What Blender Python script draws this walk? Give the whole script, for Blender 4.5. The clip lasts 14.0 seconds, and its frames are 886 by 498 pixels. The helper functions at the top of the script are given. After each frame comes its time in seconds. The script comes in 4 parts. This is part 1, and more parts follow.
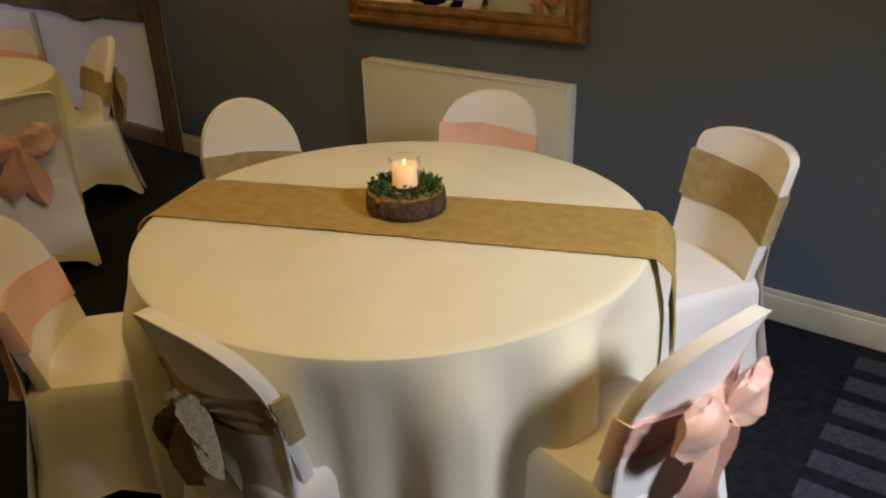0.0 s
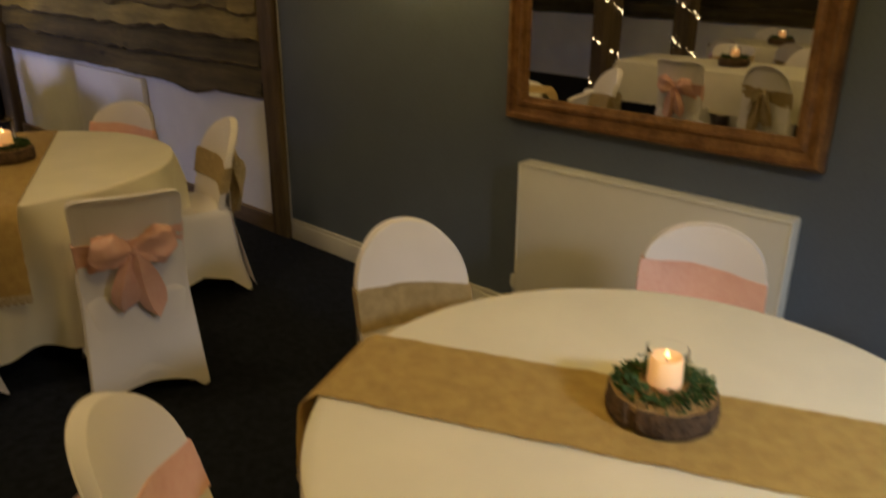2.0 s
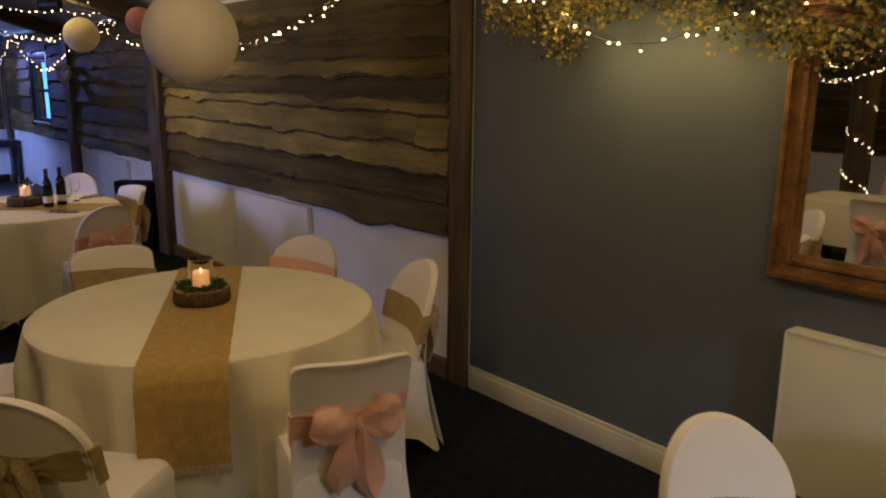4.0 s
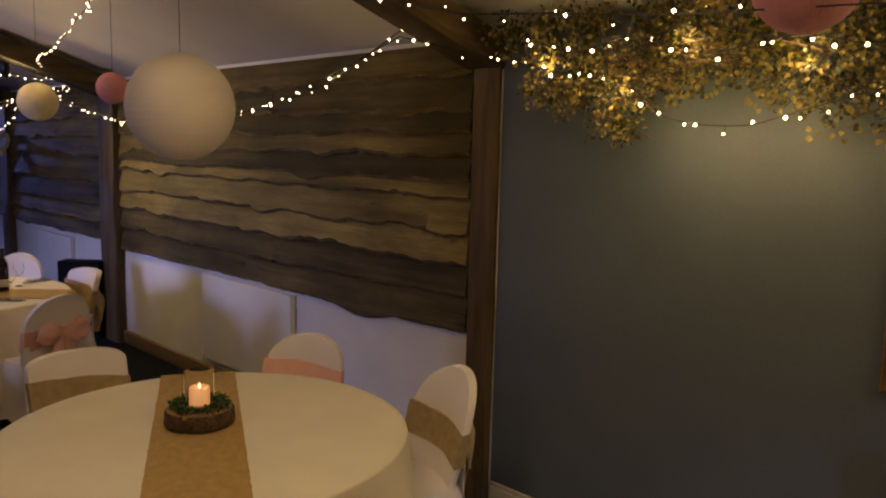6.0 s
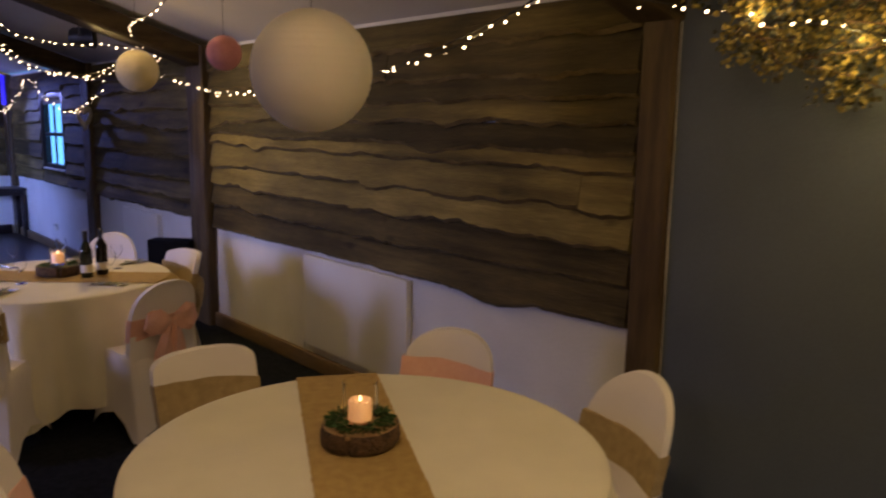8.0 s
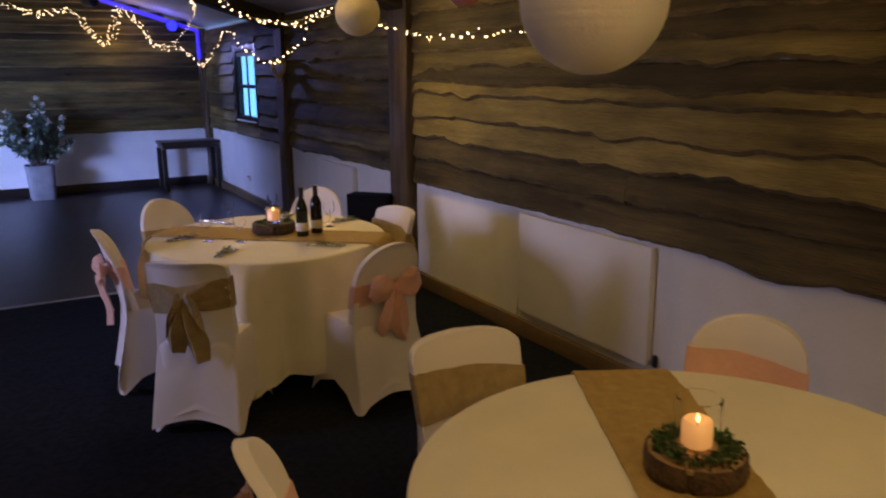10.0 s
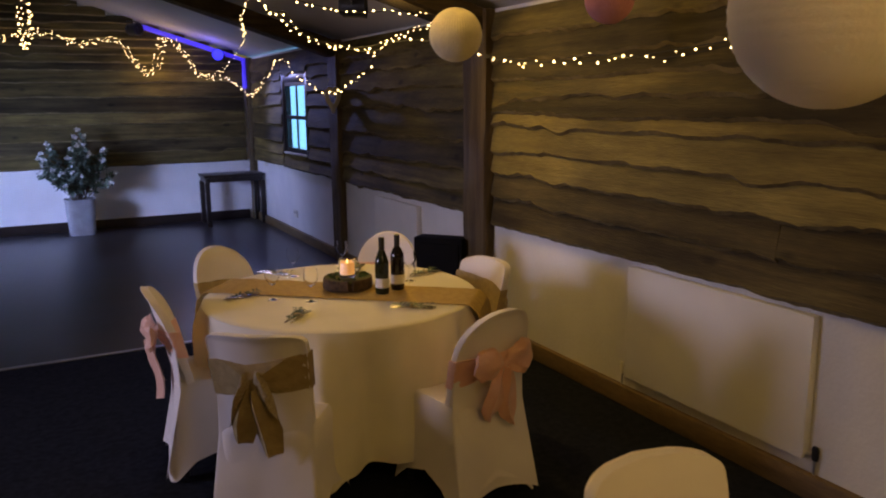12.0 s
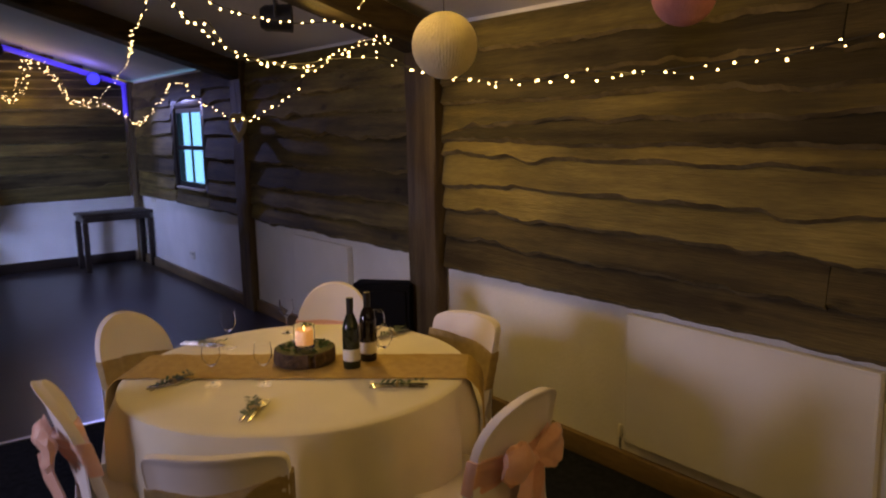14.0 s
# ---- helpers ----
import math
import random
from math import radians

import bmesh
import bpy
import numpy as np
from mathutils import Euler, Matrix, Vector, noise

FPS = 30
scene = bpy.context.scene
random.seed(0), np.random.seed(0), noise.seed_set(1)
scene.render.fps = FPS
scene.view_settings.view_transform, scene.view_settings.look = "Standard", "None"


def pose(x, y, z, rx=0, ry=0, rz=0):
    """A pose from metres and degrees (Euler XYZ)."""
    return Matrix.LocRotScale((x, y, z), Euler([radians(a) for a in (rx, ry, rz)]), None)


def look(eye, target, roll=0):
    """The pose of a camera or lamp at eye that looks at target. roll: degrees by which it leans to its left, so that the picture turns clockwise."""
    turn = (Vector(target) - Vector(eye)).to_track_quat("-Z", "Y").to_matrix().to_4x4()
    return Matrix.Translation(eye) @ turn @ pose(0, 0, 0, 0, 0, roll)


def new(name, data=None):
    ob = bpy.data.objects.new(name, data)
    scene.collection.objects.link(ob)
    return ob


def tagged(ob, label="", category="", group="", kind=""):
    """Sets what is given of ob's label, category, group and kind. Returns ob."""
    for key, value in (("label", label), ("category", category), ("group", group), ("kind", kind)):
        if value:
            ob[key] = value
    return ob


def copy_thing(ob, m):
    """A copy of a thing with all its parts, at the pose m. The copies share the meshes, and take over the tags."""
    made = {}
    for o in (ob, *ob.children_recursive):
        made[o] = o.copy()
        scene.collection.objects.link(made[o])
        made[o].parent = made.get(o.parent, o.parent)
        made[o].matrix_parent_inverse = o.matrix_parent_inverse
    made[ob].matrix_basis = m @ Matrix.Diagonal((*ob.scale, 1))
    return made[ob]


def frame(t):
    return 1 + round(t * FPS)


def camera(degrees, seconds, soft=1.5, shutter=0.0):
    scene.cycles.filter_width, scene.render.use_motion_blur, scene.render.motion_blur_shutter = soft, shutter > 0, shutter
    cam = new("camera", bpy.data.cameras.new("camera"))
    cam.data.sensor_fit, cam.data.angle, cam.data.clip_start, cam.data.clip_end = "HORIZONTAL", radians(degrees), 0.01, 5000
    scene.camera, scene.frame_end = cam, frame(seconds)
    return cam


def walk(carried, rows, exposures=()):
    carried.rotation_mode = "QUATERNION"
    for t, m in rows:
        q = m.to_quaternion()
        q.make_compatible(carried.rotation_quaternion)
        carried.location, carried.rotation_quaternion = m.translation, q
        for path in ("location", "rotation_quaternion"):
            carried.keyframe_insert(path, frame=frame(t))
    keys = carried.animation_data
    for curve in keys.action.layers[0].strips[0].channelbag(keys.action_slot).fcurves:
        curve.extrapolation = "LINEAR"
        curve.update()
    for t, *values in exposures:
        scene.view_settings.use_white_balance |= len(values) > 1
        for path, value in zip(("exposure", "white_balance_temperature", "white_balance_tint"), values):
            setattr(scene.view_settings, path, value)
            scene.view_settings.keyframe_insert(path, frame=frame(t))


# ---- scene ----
cam = camera(60.2, 14.0, soft=2.0, shutter=0.5)
METRES, EYE, TILT, LEAN, TURN = 5.04, 1.59, 0.0, 0.0, -51.9
ROWS = [
    (0.0, 0.0, 0.0, 0.0, -0.71, -25.6, 1.48),
    (0.5, -0.0119, 0.0359, -0.0024, -0.35, -27.35, 1.22),
    (1.0, -0.0385, 0.0671, -0.0023, 0.15, -27.89, 1.25),
    (1.5, -0.0634, 0.0946, 0.0018, 1.32, -26.36, 0.99),
    (2.0, -0.0887, 0.1203, 0.0135, 4.59, -21.29, -0.22),
    (2.5, -0.1207, 0.1361, 0.0199, 6.62, -16.68, -0.25),
    (3.0, -0.1587, 0.1503, 0.0223, 7.89, -14.31, 0.2),
    (3.5, -0.1871, 0.1712, 0.0219, 11.45, -13.51, -0.62),
    (6.0, -0.3138, 0.2729, 0.0272, 6.53, -7.33, -1.41),
    (6.5, -0.3405, 0.2857, 0.0287, 3.84, -6.29, -1.04),
    (7.0, -0.3662, 0.3017, 0.0276, 3.12, -6.14, -0.96),
    (7.5, -0.3873, 0.3286, 0.0239, 5.83, -7.17, -1.44),
    (8.0, -0.4119, 0.35, 0.0227, 10.44, -9.45, -0.85),
    (8.5, -0.4435, 0.364, 0.0201, 12.88, -11.55, 0.21),
    (9.0, -0.4696, 0.3793, 0.0171, 16.26, -13.63, 0.17),
    (11.5, -0.6075, 0.4909, 0.0197, 25.11, -11.63, 0.47),
    (12.0, -0.6364, 0.5137, 0.0201, 23.94, -11.17, 0.52),
    (12.5, -0.6748, 0.5382, 0.0188, 22.13, -11.06, 0.5),
    (13.0, -0.7019, 0.5645, 0.018, 19.98, -10.85, 0.63),
    (13.5, -0.727, 0.5905, 0.019, 17.88, -10.64, 0.45),
    (14.0, -0.7646, 0.6139, 0.0209, 14.89, -9.41, 1.12),
]
EXPOSURES = [(0.0, 0.0, 6800, 11), (3.0, 0.0, 6200, 14), (6.0, 0.05, 6050, 27), (9.0, 0.0, 6400, 24), (11.5, 0.0, 8200, 15), (14.0, -0.05, 8900, 15)]
walk(cam, [(t, pose(0, 0, EYE, TILT, LEAN, TURN) @ pose(METRES * x, METRES * y, METRES * z, 90 + pitch, roll, yaw)) for t, x, y, z, yaw, pitch, roll in ROWS], EXPOSURES)

# ---- world and light ----
world = bpy.data.worlds.new("dusk")
scene.world = world
world.use_nodes = True
wn = world.node_tree.nodes
sky = wn.new("ShaderNodeTexSky")
sky.sky_type, sky.sun_disc, sky.sun_elevation, sky.sun_rotation = "NISHITA", False, radians(3), radians(200)
wn["Background"].inputs[1].default_value = 0.06
world.node_tree.links.new(sky.outputs[0], wn["Background"].inputs[0])

WARM, COOL, BLUE = (1.0, 0.70, 0.215), (0.80, 0.88, 1.0), (0.25, 0.33, 1.0)


def lamp(name, kind, m, energy, color, size=0.3, size_y=None, spot=None, blend=0.6, spread=180):
    data = bpy.data.lights.new(name, kind)
    data.energy, data.color = energy, color
    if kind == "AREA":
        data.size, data.spread = size, radians(spread)
        if size_y:
            data.shape, data.size_y = "RECTANGLE", size_y
    else:
        data.shadow_soft_size = size
    if spot:
        data.spot_size, data.spot_blend = radians(spot), blend
    ob = new(name, data)
    ob.matrix_world = m
    return ob


# warm fill by the tables: unseen area lamps added under the ceiling, no fittings
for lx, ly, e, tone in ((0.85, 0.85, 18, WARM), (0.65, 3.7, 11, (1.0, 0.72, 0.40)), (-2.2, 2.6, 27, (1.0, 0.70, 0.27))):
    lamp("overhead_fill", "AREA", pose(lx, ly, 2.80), e, tone, 0.35)
# warm point lamp added as fill near the third table, no pendant hangs there
lamp("table_fill", "POINT", pose(1.3, 7.1, 2.50), 9, WARM, 0.10)
lamp("spotlight_beam", "SPOT", look((2.05, 9.0, 2.2), (2.3, 6.4, 0.7)), 54, WARM, 0.06, spot=120, blend=0.9)
# cool fill from an unseen area lamp added behind the start
lamp("cool_fill", "AREA", look((1.05, -1.75, 2.50), (1.75, 0.55, 0.25)), 12, COOL, 0.4, spread=56)
# blue fill by the dance floor: two area lamps added at the windowless west wall
lamp("west_fill", "AREA", look((-3.75, 12.3, 1.4), (0.9, 15.2, 0.2)), 84, (0.27, 0.40, 1.0), 1.6, 1.0, spread=60)
lamp("west_fill", "AREA", look((-3.75, 8.4, 1.6), (2.85, 8.1, 0.3)), 18, (0.52, 0.56, 1.0), 1.4, 1.0, spread=65)
# blue stage light under the far eaves
lamp("stage_light", "SPOT", look((2.35, 14.8, 2.25), (2.0, 11.9, 0.0)), 130, BLUE, 0.04, spot=85)
lamp("stage_glow", "POINT", pose(2.2, 14.75, 2.30), 3.0, (0.10, 0.10, 1.0), 0.03)
# fairy lights in the ivy and in the far clump
for fx, fy, fz, fe in ((2.63, 4.02, 2.08, 1.2), (2.56, 3.40, 1.81, 2.6), (2.62, 3.70, 1.97, 1.6), (2.62, 3.40, 2.13, 1.7), (2.56, 3.05, 1.80, 2.4), (2.63, 3.02, 2.06, 1.4), (2.62, 2.62, 2.04, 1.9), (2.62, 2.28, 1.98, 1.7), (2.62, 1.95, 2.06, 1.5), (2.62, 1.55, 2.02, 1.4), (1.6, 14.9, 2.15, 3.4), (1.9, 8.3, 2.0, 1.0), (1.55, 6.3, 2.27, 0.9), (1.35, 4.9, 2.27, 0.9), (2.45, 5.2, 2.05, 0.6), (2.45, 7.0, 1.84, 0.6), (2.2, 10.1, 1.72, 0.7)):
    lamp("fairy_glow", "POINT", pose(fx, fy, fz), fe, WARM, 0.03)


# ---- materials ----
def mat(name, base, rough=0.6, metal=0.0, var=0.12, scale=8.0, bump=0.15, bscale=120.0, stretch=(1, 1, 1), second=None, rand=0.0, spec=0.5, coord="Object", emit=None, strength=0.0, trans=0.0, sheen=0.0, knots=0.0, island=False):
    m = bpy.data.materials.new(name)
    m.use_nodes = True
    nt = m.node_tree
    n, l = nt.nodes, nt.links
    p = n["Principled BSDF"]
    p.inputs["Roughness"].default_value = rough
    p.inputs["Metallic"].default_value = metal
    p.inputs["Specular IOR Level"].default_value = spec
    p.inputs["Sheen Weight"].default_value = sheen
    p.inputs["Transmission Weight"].default_value = trans
    tc = n.new("ShaderNodeTexCoord")
    mp = n.new("ShaderNodeMapping")
    mp.inputs["Scale"].default_value = stretch
    l.new(tc.outputs[coord], mp.inputs["Vector"])
    info = n.new("ShaderNodeObjectInfo")
    comb = n.new("ShaderNodeVectorMath")
    comb.operation = "MULTIPLY_ADD"
    comb.inputs[1].default_value = (17.0, 9.0, 5.0)
    l.new(info.outputs["Random"], comb.inputs[0])
    l.new(mp.outputs[0], comb.inputs[2])
    big = n.new("ShaderNodeTexNoise")
    big.inputs["Scale"].default_value = scale
    big.inputs["Detail"].default_value = 6
    l.new(comb.outputs[0], big.inputs["Vector"])
    fine = n.new("ShaderNodeTexNoise")
    fine.inputs["Scale"].default_value = bscale
    fine.inputs["Detail"].default_value = 3
    l.new(comb.outputs[0], fine.inputs["Vector"])
    ramp = n.new("ShaderNodeValToRGB")
    dark = tuple(c * (1 - var * 2) for c in base) if second is None else second
    ramp.color_ramp.elements[0].position, ramp.color_ramp.elements[0].color = 0.32, (*dark, 1)
    ramp.color_ramp.elements[1].position, ramp.color_ramp.elements[1].color = 0.68, (*base, 1)
    if island:
        geo = n.new("ShaderNodeNewGeometry")
        ramp.color_ramp.elements[0].position, ramp.color_ramp.elements[1].position = 0.30, 1.0
        l.new(geo.outputs["Random Per Island"], ramp.inputs["Fac"])
    else:
        l.new(big.outputs["Fac"], ramp.inputs["Fac"])
    mixf = n.new("ShaderNodeMix")
    mixf.data_type, mixf.blend_type = "RGBA", "OVERLAY"
    mixf.inputs["Factor"].default_value = min(1.0, var * 2)
    l.new(ramp.outputs["Color"], mixf.inputs["A"])
    l.new(fine.outputs["Fac"], mixf.inputs["B"])
    out = mixf.outputs["Result"]
    if rand:
        hs = n.new("ShaderNodeHueSaturation")
        mr = n.new("ShaderNodeMapRange")
        mr.inputs["To Min"].default_value, mr.inputs["To Max"].default_value = 1 - rand, 1 + rand
        l.new(info.outputs["Random"], mr.inputs["Value"])
        l.new(mr.outputs[0], hs.inputs["Value"])
        l.new(out, hs.inputs["Color"])
        out = hs.outputs["Color"]
    if knots:
        km = n.new("ShaderNodeMapping")
        km.inputs["Scale"].default_value = (1.0, 0.2, 2.0)
        off = n.new("ShaderNodeVectorMath")
        off.operation = "MULTIPLY_ADD"
        off.inputs[1].default_value = (31.0, 0.0, 13.0)
        l.new(info.outputs["Random"], off.inputs[0])
        l.new(tc.outputs[coord], km.inputs["Vector"])
        l.new(km.outputs[0], off.inputs[2])
        vo = n.new("ShaderNodeTexVoronoi")
        vo.inputs["Scale"].default_value = 2.7
        l.new(off.outputs[0], vo.inputs["Vector"])
        wob = n.new("ShaderNodeMath")
        wob.operation = "MULTIPLY_ADD"
        wob.inputs[1].default_value = 0.16
        l.new(big.outputs["Fac"], wob.inputs[0])
        l.new(vo.outputs["Distance"], wob.inputs[2])
        kr = n.new("ShaderNodeMapRange")
        kr.inputs["From Min"].default_value, kr.inputs["From Max"].default_value = 0.13, 0.24
        kr.inputs["To Min"].default_value, kr.inputs["To Max"].default_value = 1.0 - knots, 1.0
        l.new(wob.outputs[0], kr.inputs["Value"])
        st = n.new("ShaderNodeTexNoise")
        st.inputs["Scale"].default_value, st.inputs["Detail"].default_value = 1.6, 5
        l.new(off.outputs[0], st.inputs["Vector"])
        sr = n.new("ShaderNodeMapRange")
        sr.inputs["From Min"].default_value, sr.inputs["From Max"].default_value = 0.35, 0.65
        sr.inputs["To Min"].default_value, sr.inputs["To Max"].default_value = 0.55, 1.15
        l.new(st.outputs["Fac"], sr.inputs["Value"])
        kk = n.new("ShaderNodeMath")
        kk.operation = "MULTIPLY"
        l.new(kr.outputs[0], kk.inputs[0])
        l.new(sr.outputs[0], kk.inputs[1])
        kv = n.new("ShaderNodeVectorMath")
        kv.operation = "SCALE"
        l.new(out, kv.inputs[0])
        l.new(kk.outputs[0], kv.inputs["Scale"])
        out = kv.outputs[0]
    l.new(out, p.inputs["Base Color"])
    if bump:
        b = n.new("ShaderNodeBump")
        b.inputs["Strength"].default_value, b.inputs["Distance"].default_value = bump, 0.01
        l.new(fine.outputs["Fac"], b.inputs["Height"])
        l.new(b.outputs[0], p.inputs["Normal"])
    if emit:
        p.inputs["Emission Color"].default_value, p.inputs["Emission Strength"].default_value = (*emit, 1), strength
    return m


M_CLOTH = mat("cream_linen", (0.80, 0.745, 0.58), 0.85, var=0.04, scale=5, bump=0.12, bscale=500, sheen=0.2)
M_SPANDEX = mat("white_spandex", (0.82, 0.77, 0.74), 0.7, var=0.03, scale=4, bump=0.05, bscale=300, sheen=0.25)
M_HESSIAN = mat("hessian", (0.54, 0.37, 0.12), 0.95, var=0.2, scale=30, bump=0.6, bscale=420, second=(0.44, 0.29, 0.09))
M_SASH = mat("hessian_sash", (0.48, 0.36, 0.18), 0.95, var=0.2, scale=30, bump=0.6, bscale=380, second=(0.38, 0.28, 0.13))
M_LACE = mat("cream_lace", (0.62, 0.52, 0.34), 0.9, var=0.25, scale=90, bump=0.8, bscale=260, second=(0.44, 0.33, 0.17))
M_PINK = mat("peach_satin", (0.84, 0.49, 0.37), 0.45, var=0.08, scale=9, bump=0.1, bscale=60, second=(0.76, 0.41, 0.30), sheen=0.3)
M_BLUEWALL = mat("slate_blue_paint", (0.114, 0.138, 0.176), 0.62, var=0.06, scale=2.5, bump=0.12, bscale=90)
M_WHITE = mat("white_plaster", (0.78, 0.77, 0.74), 0.75, var=0.05, scale=3, bump=0.2, bscale=60)
M_CEIL = mat("ceiling_plaster", (0.72, 0.69, 0.66), 0.85, var=0.05, scale=1.6, bump=0.2, bscale=50)
M_RAD = mat("radiator_enamel", (0.80, 0.77, 0.66), 0.35, var=0.03, scale=4, bump=0.0)
M_CREAM = mat("cream_gloss", (0.72, 0.68, 0.57), 0.4, var=0.06, scale=6, bump=0.05)
M_BOARD = mat("waney_board", (0.205, 0.155, 0.048), 0.72, var=0.24, scale=2.6, bump=0.6, bscale=26, stretch=(0.45, 1, 7), second=(0.072, 0.053, 0.016), rand=0.30, spec=0.3, knots=0.6)
M_BOARD_L = mat("waney_board_light", (0.275, 0.215, 0.068), 0.72, var=0.24, scale=2.6, bump=0.6, bscale=26, stretch=(0.45, 1, 7), second=(0.150, 0.112, 0.034), rand=0.15, spec=0.3, knots=0.6)
M_BOARD_D = mat("waney_board_dark", (0.108, 0.084, 0.034), 0.75, var=0.24, scale=2.6, bump=0.6, bscale=26, stretch=(0.45, 1, 7), second=(0.040, 0.029, 0.013), rand=0.25, spec=0.25, knots=0.6)
M_SAPWOOD = mat("sapwood_edge", (0.235, 0.18, 0.085), 0.8, var=0.2, scale=6, bump=0.4, bscale=40, second=(0.12, 0.09, 0.04), spec=0.2)
M_POST = mat("oak_post", (0.125, 0.088, 0.036), 0.65, var=0.22, scale=3.0, bump=0.4, bscale=30, stretch=(6, 6, 0.5), second=(0.055, 0.033, 0.014), rand=0.15, spec=0.35)
M_BEAM = mat("oak_beam", (0.095, 0.066, 0.027), 0.7, var=0.22, scale=3.0, bump=0.4, bscale=30, stretch=(0.5, 6, 6), second=(0.04, 0.024, 0.011), rand=0.15, spec=0.3, knots=0.6)
M_SKIRTW = mat("brown_skirting", (0.20, 0.13, 0.055), 0.6, var=0.15, scale=5, bump=0.2, bscale=40, stretch=(3, 0.4, 3), second=(0.11, 0.07, 0.03))
M_DARKWOOD = mat("black_brown_wood", (0.022, 0.015, 0.012), 0.35, var=0.15, scale=5, bump=0.1, bscale=60, stretch=(1, 1, 5))
M_CARPET = mat("navy_carpet", (0.020, 0.024, 0.034), 0.98, var=0.25, scale=30, bump=0.8, bscale=500, spec=0.1)
M_CARPET_G = mat("grey_carpet_bar", (0.085, 0.092, 0.115), 0.98, var=0.35, scale=60, bump=0.9, bscale=500, spec=0.1, second=(0.045, 0.05, 0.07))
M_DANCE = mat("dance_vinyl", (0.030, 0.026, 0.030), 0.32, var=0.2, scale=3, bump=0.08, bscale=40, stretch=(0.3, 3, 1), rand=0.25)
M_TRIMMETAL = mat("aluminium_strip", (0.62, 0.62, 0.62), 0.35, 1.0, var=0.05, bump=0.05)
M_GOLD = mat("bronze_gilt_wood", (0.30, 0.155, 0.055), 0.42, 0.25, var=0.25, scale=12, bump=0.25, bscale=70, second=(0.15, 0.07, 0.025))
M_MIRROR = mat("mirror_silver", (0.86, 0.87, 0.86), 0.015, 1.0, var=0.0, bump=0.0)
M_PAPER = mat("white_paper", (0.86, 0.80, 0.74), 0.9, var=0.03, scale=6, bump=0.15, bscale=80)
M_PAPER.node_tree.nodes["Principled BSDF"].inputs["Subsurface Weight"].default_value = 0.6
M_PAPER.node_tree.nodes["Principled BSDF"].inputs["Subsurface Radius"].default_value = (0.3, 0.25, 0.2)
M_PAPERC = mat("cream_tissue", (0.80, 0.70, 0.46), 0.9, var=0.08, scale=12, bump=0.3, bscale=80)
M_PAPERP = mat("pink_tissue", (0.76, 0.33, 0.35), 0.9, var=0.08, scale=12, bump=0.3, bscale=80)
M_CABLE = mat("black_cable", (0.02, 0.018, 0.014), 0.6, var=0.05, bump=0.0)
M_BULB = mat("fairy_bulb", (1.0, 0.8, 0.5), 0.4, var=0.0, bump=0.0, emit=(1.0, 0.74, 0.38), strength=9.0)
M_BULB.cycles.emission_sampling = "NONE"
M_LEAF = mat("ivy_leaf", (0.32, 0.25, 0.045), 0.55, var=0.2, scale=9, bump=0.1, bscale=60, second=(0.024, 0.028, 0.008), island=True)
M_MOSS = mat("green_moss", (0.045, 0.105, 0.020), 0.8, var=0.35, scale=60, bump=0.3, bscale=200, second=(0.02, 0.05, 0.012))
M_FOLIAGE = mat("dark_foliage", (0.045, 0.085, 0.03), 0.6, var=0.3, scale=20, bump=0.2, second=(0.02, 0.045, 0.02))
M_SHRUB = mat("pale_shrub_leaf", (0.095, 0.15, 0.095), 0.55, var=0.25, scale=20, bump=0.2, second=(0.05, 0.085, 0.055))
M_PETAL = mat("white_petal", (0.75, 0.75, 0.72), 0.7, var=0.06, bump=0.0)
M_BARK = mat("log_bark", (0.12, 0.07, 0.035), 0.9, var=0.35, scale=35, bump=0.9, bscale=90, second=(0.045, 0.027, 0.014))
M_MOSSTOP = mat("mossy_cut_wood", (0.125, 0.115, 0.030), 0.85, var=0.3, scale=30, bump=0.5, bscale=160, second=(0.045, 0.055, 0.015))
M_LOGTOP = mat("cut_wood", (0.42, 0.27, 0.12), 0.8, var=0.2, scale=20, bump=0.3, bscale=120, second=(0.27, 0.16, 0.06))
# emission puts the flame's orange glow evenly into the wax
M_WAX = mat("candle_wax", (0.78, 0.60, 0.38), 0.5, var=0.04, bump=0.0, emit=(1.0, 0.38, 0.10), strength=0.30)
M_FLAME = mat("candle_flame", (1.0, 0.7, 0.3), 0.5, var=0.0, bump=0.0, emit=(1.0, 0.62, 0.25), strength=4.0)
M_GLASS = mat("clear_glass", (1, 1, 1), 0.02, var=0.0, bump=0.0, trans=1.0)
M_GLASS.node_tree.nodes["Principled BSDF"].inputs["IOR"].default_value = 1.08
M_BOTTLE = mat("green_bottle_glass", (0.012, 0.018, 0.008), 0.08, var=0.05, bump=0.0)
M_BOTTLE2 = mat("dark_bottle_glass", (0.010, 0.006, 0.006), 0.08, var=0.05, bump=0.0)
M_LABEL = mat("paper_label", (0.70, 0.66, 0.55), 0.7, var=0.05)
M_STEEL = mat("cutlery_steel", (0.65, 0.62, 0.56), 0.22, 1.0, var=0.05, bump=0.0)
M_BLACK = mat("black_vinyl", (0.006, 0.006, 0.007), 0.8, var=0.1, scale=20, bump=0.15, spec=0.12)
M_BLACKP = mat("black_metal", (0.012, 0.012, 0.013), 0.45, var=0.05, bump=0.0)
M_LED = mat("blue_led", (0.1, 0.1, 1.0), 0.4, var=0.0, bump=0.0, emit=(0.02, 0.03, 1.0), strength=1.5)
M_POT = mat("zinc_planter", (0.33, 0.33, 0.34), 0.55, 0.3, var=0.15, scale=8, bump=0.15)
M_FRAME = mat("window_black", (0.010, 0.012, 0.015), 0.4, var=0.05, bump=0.0)
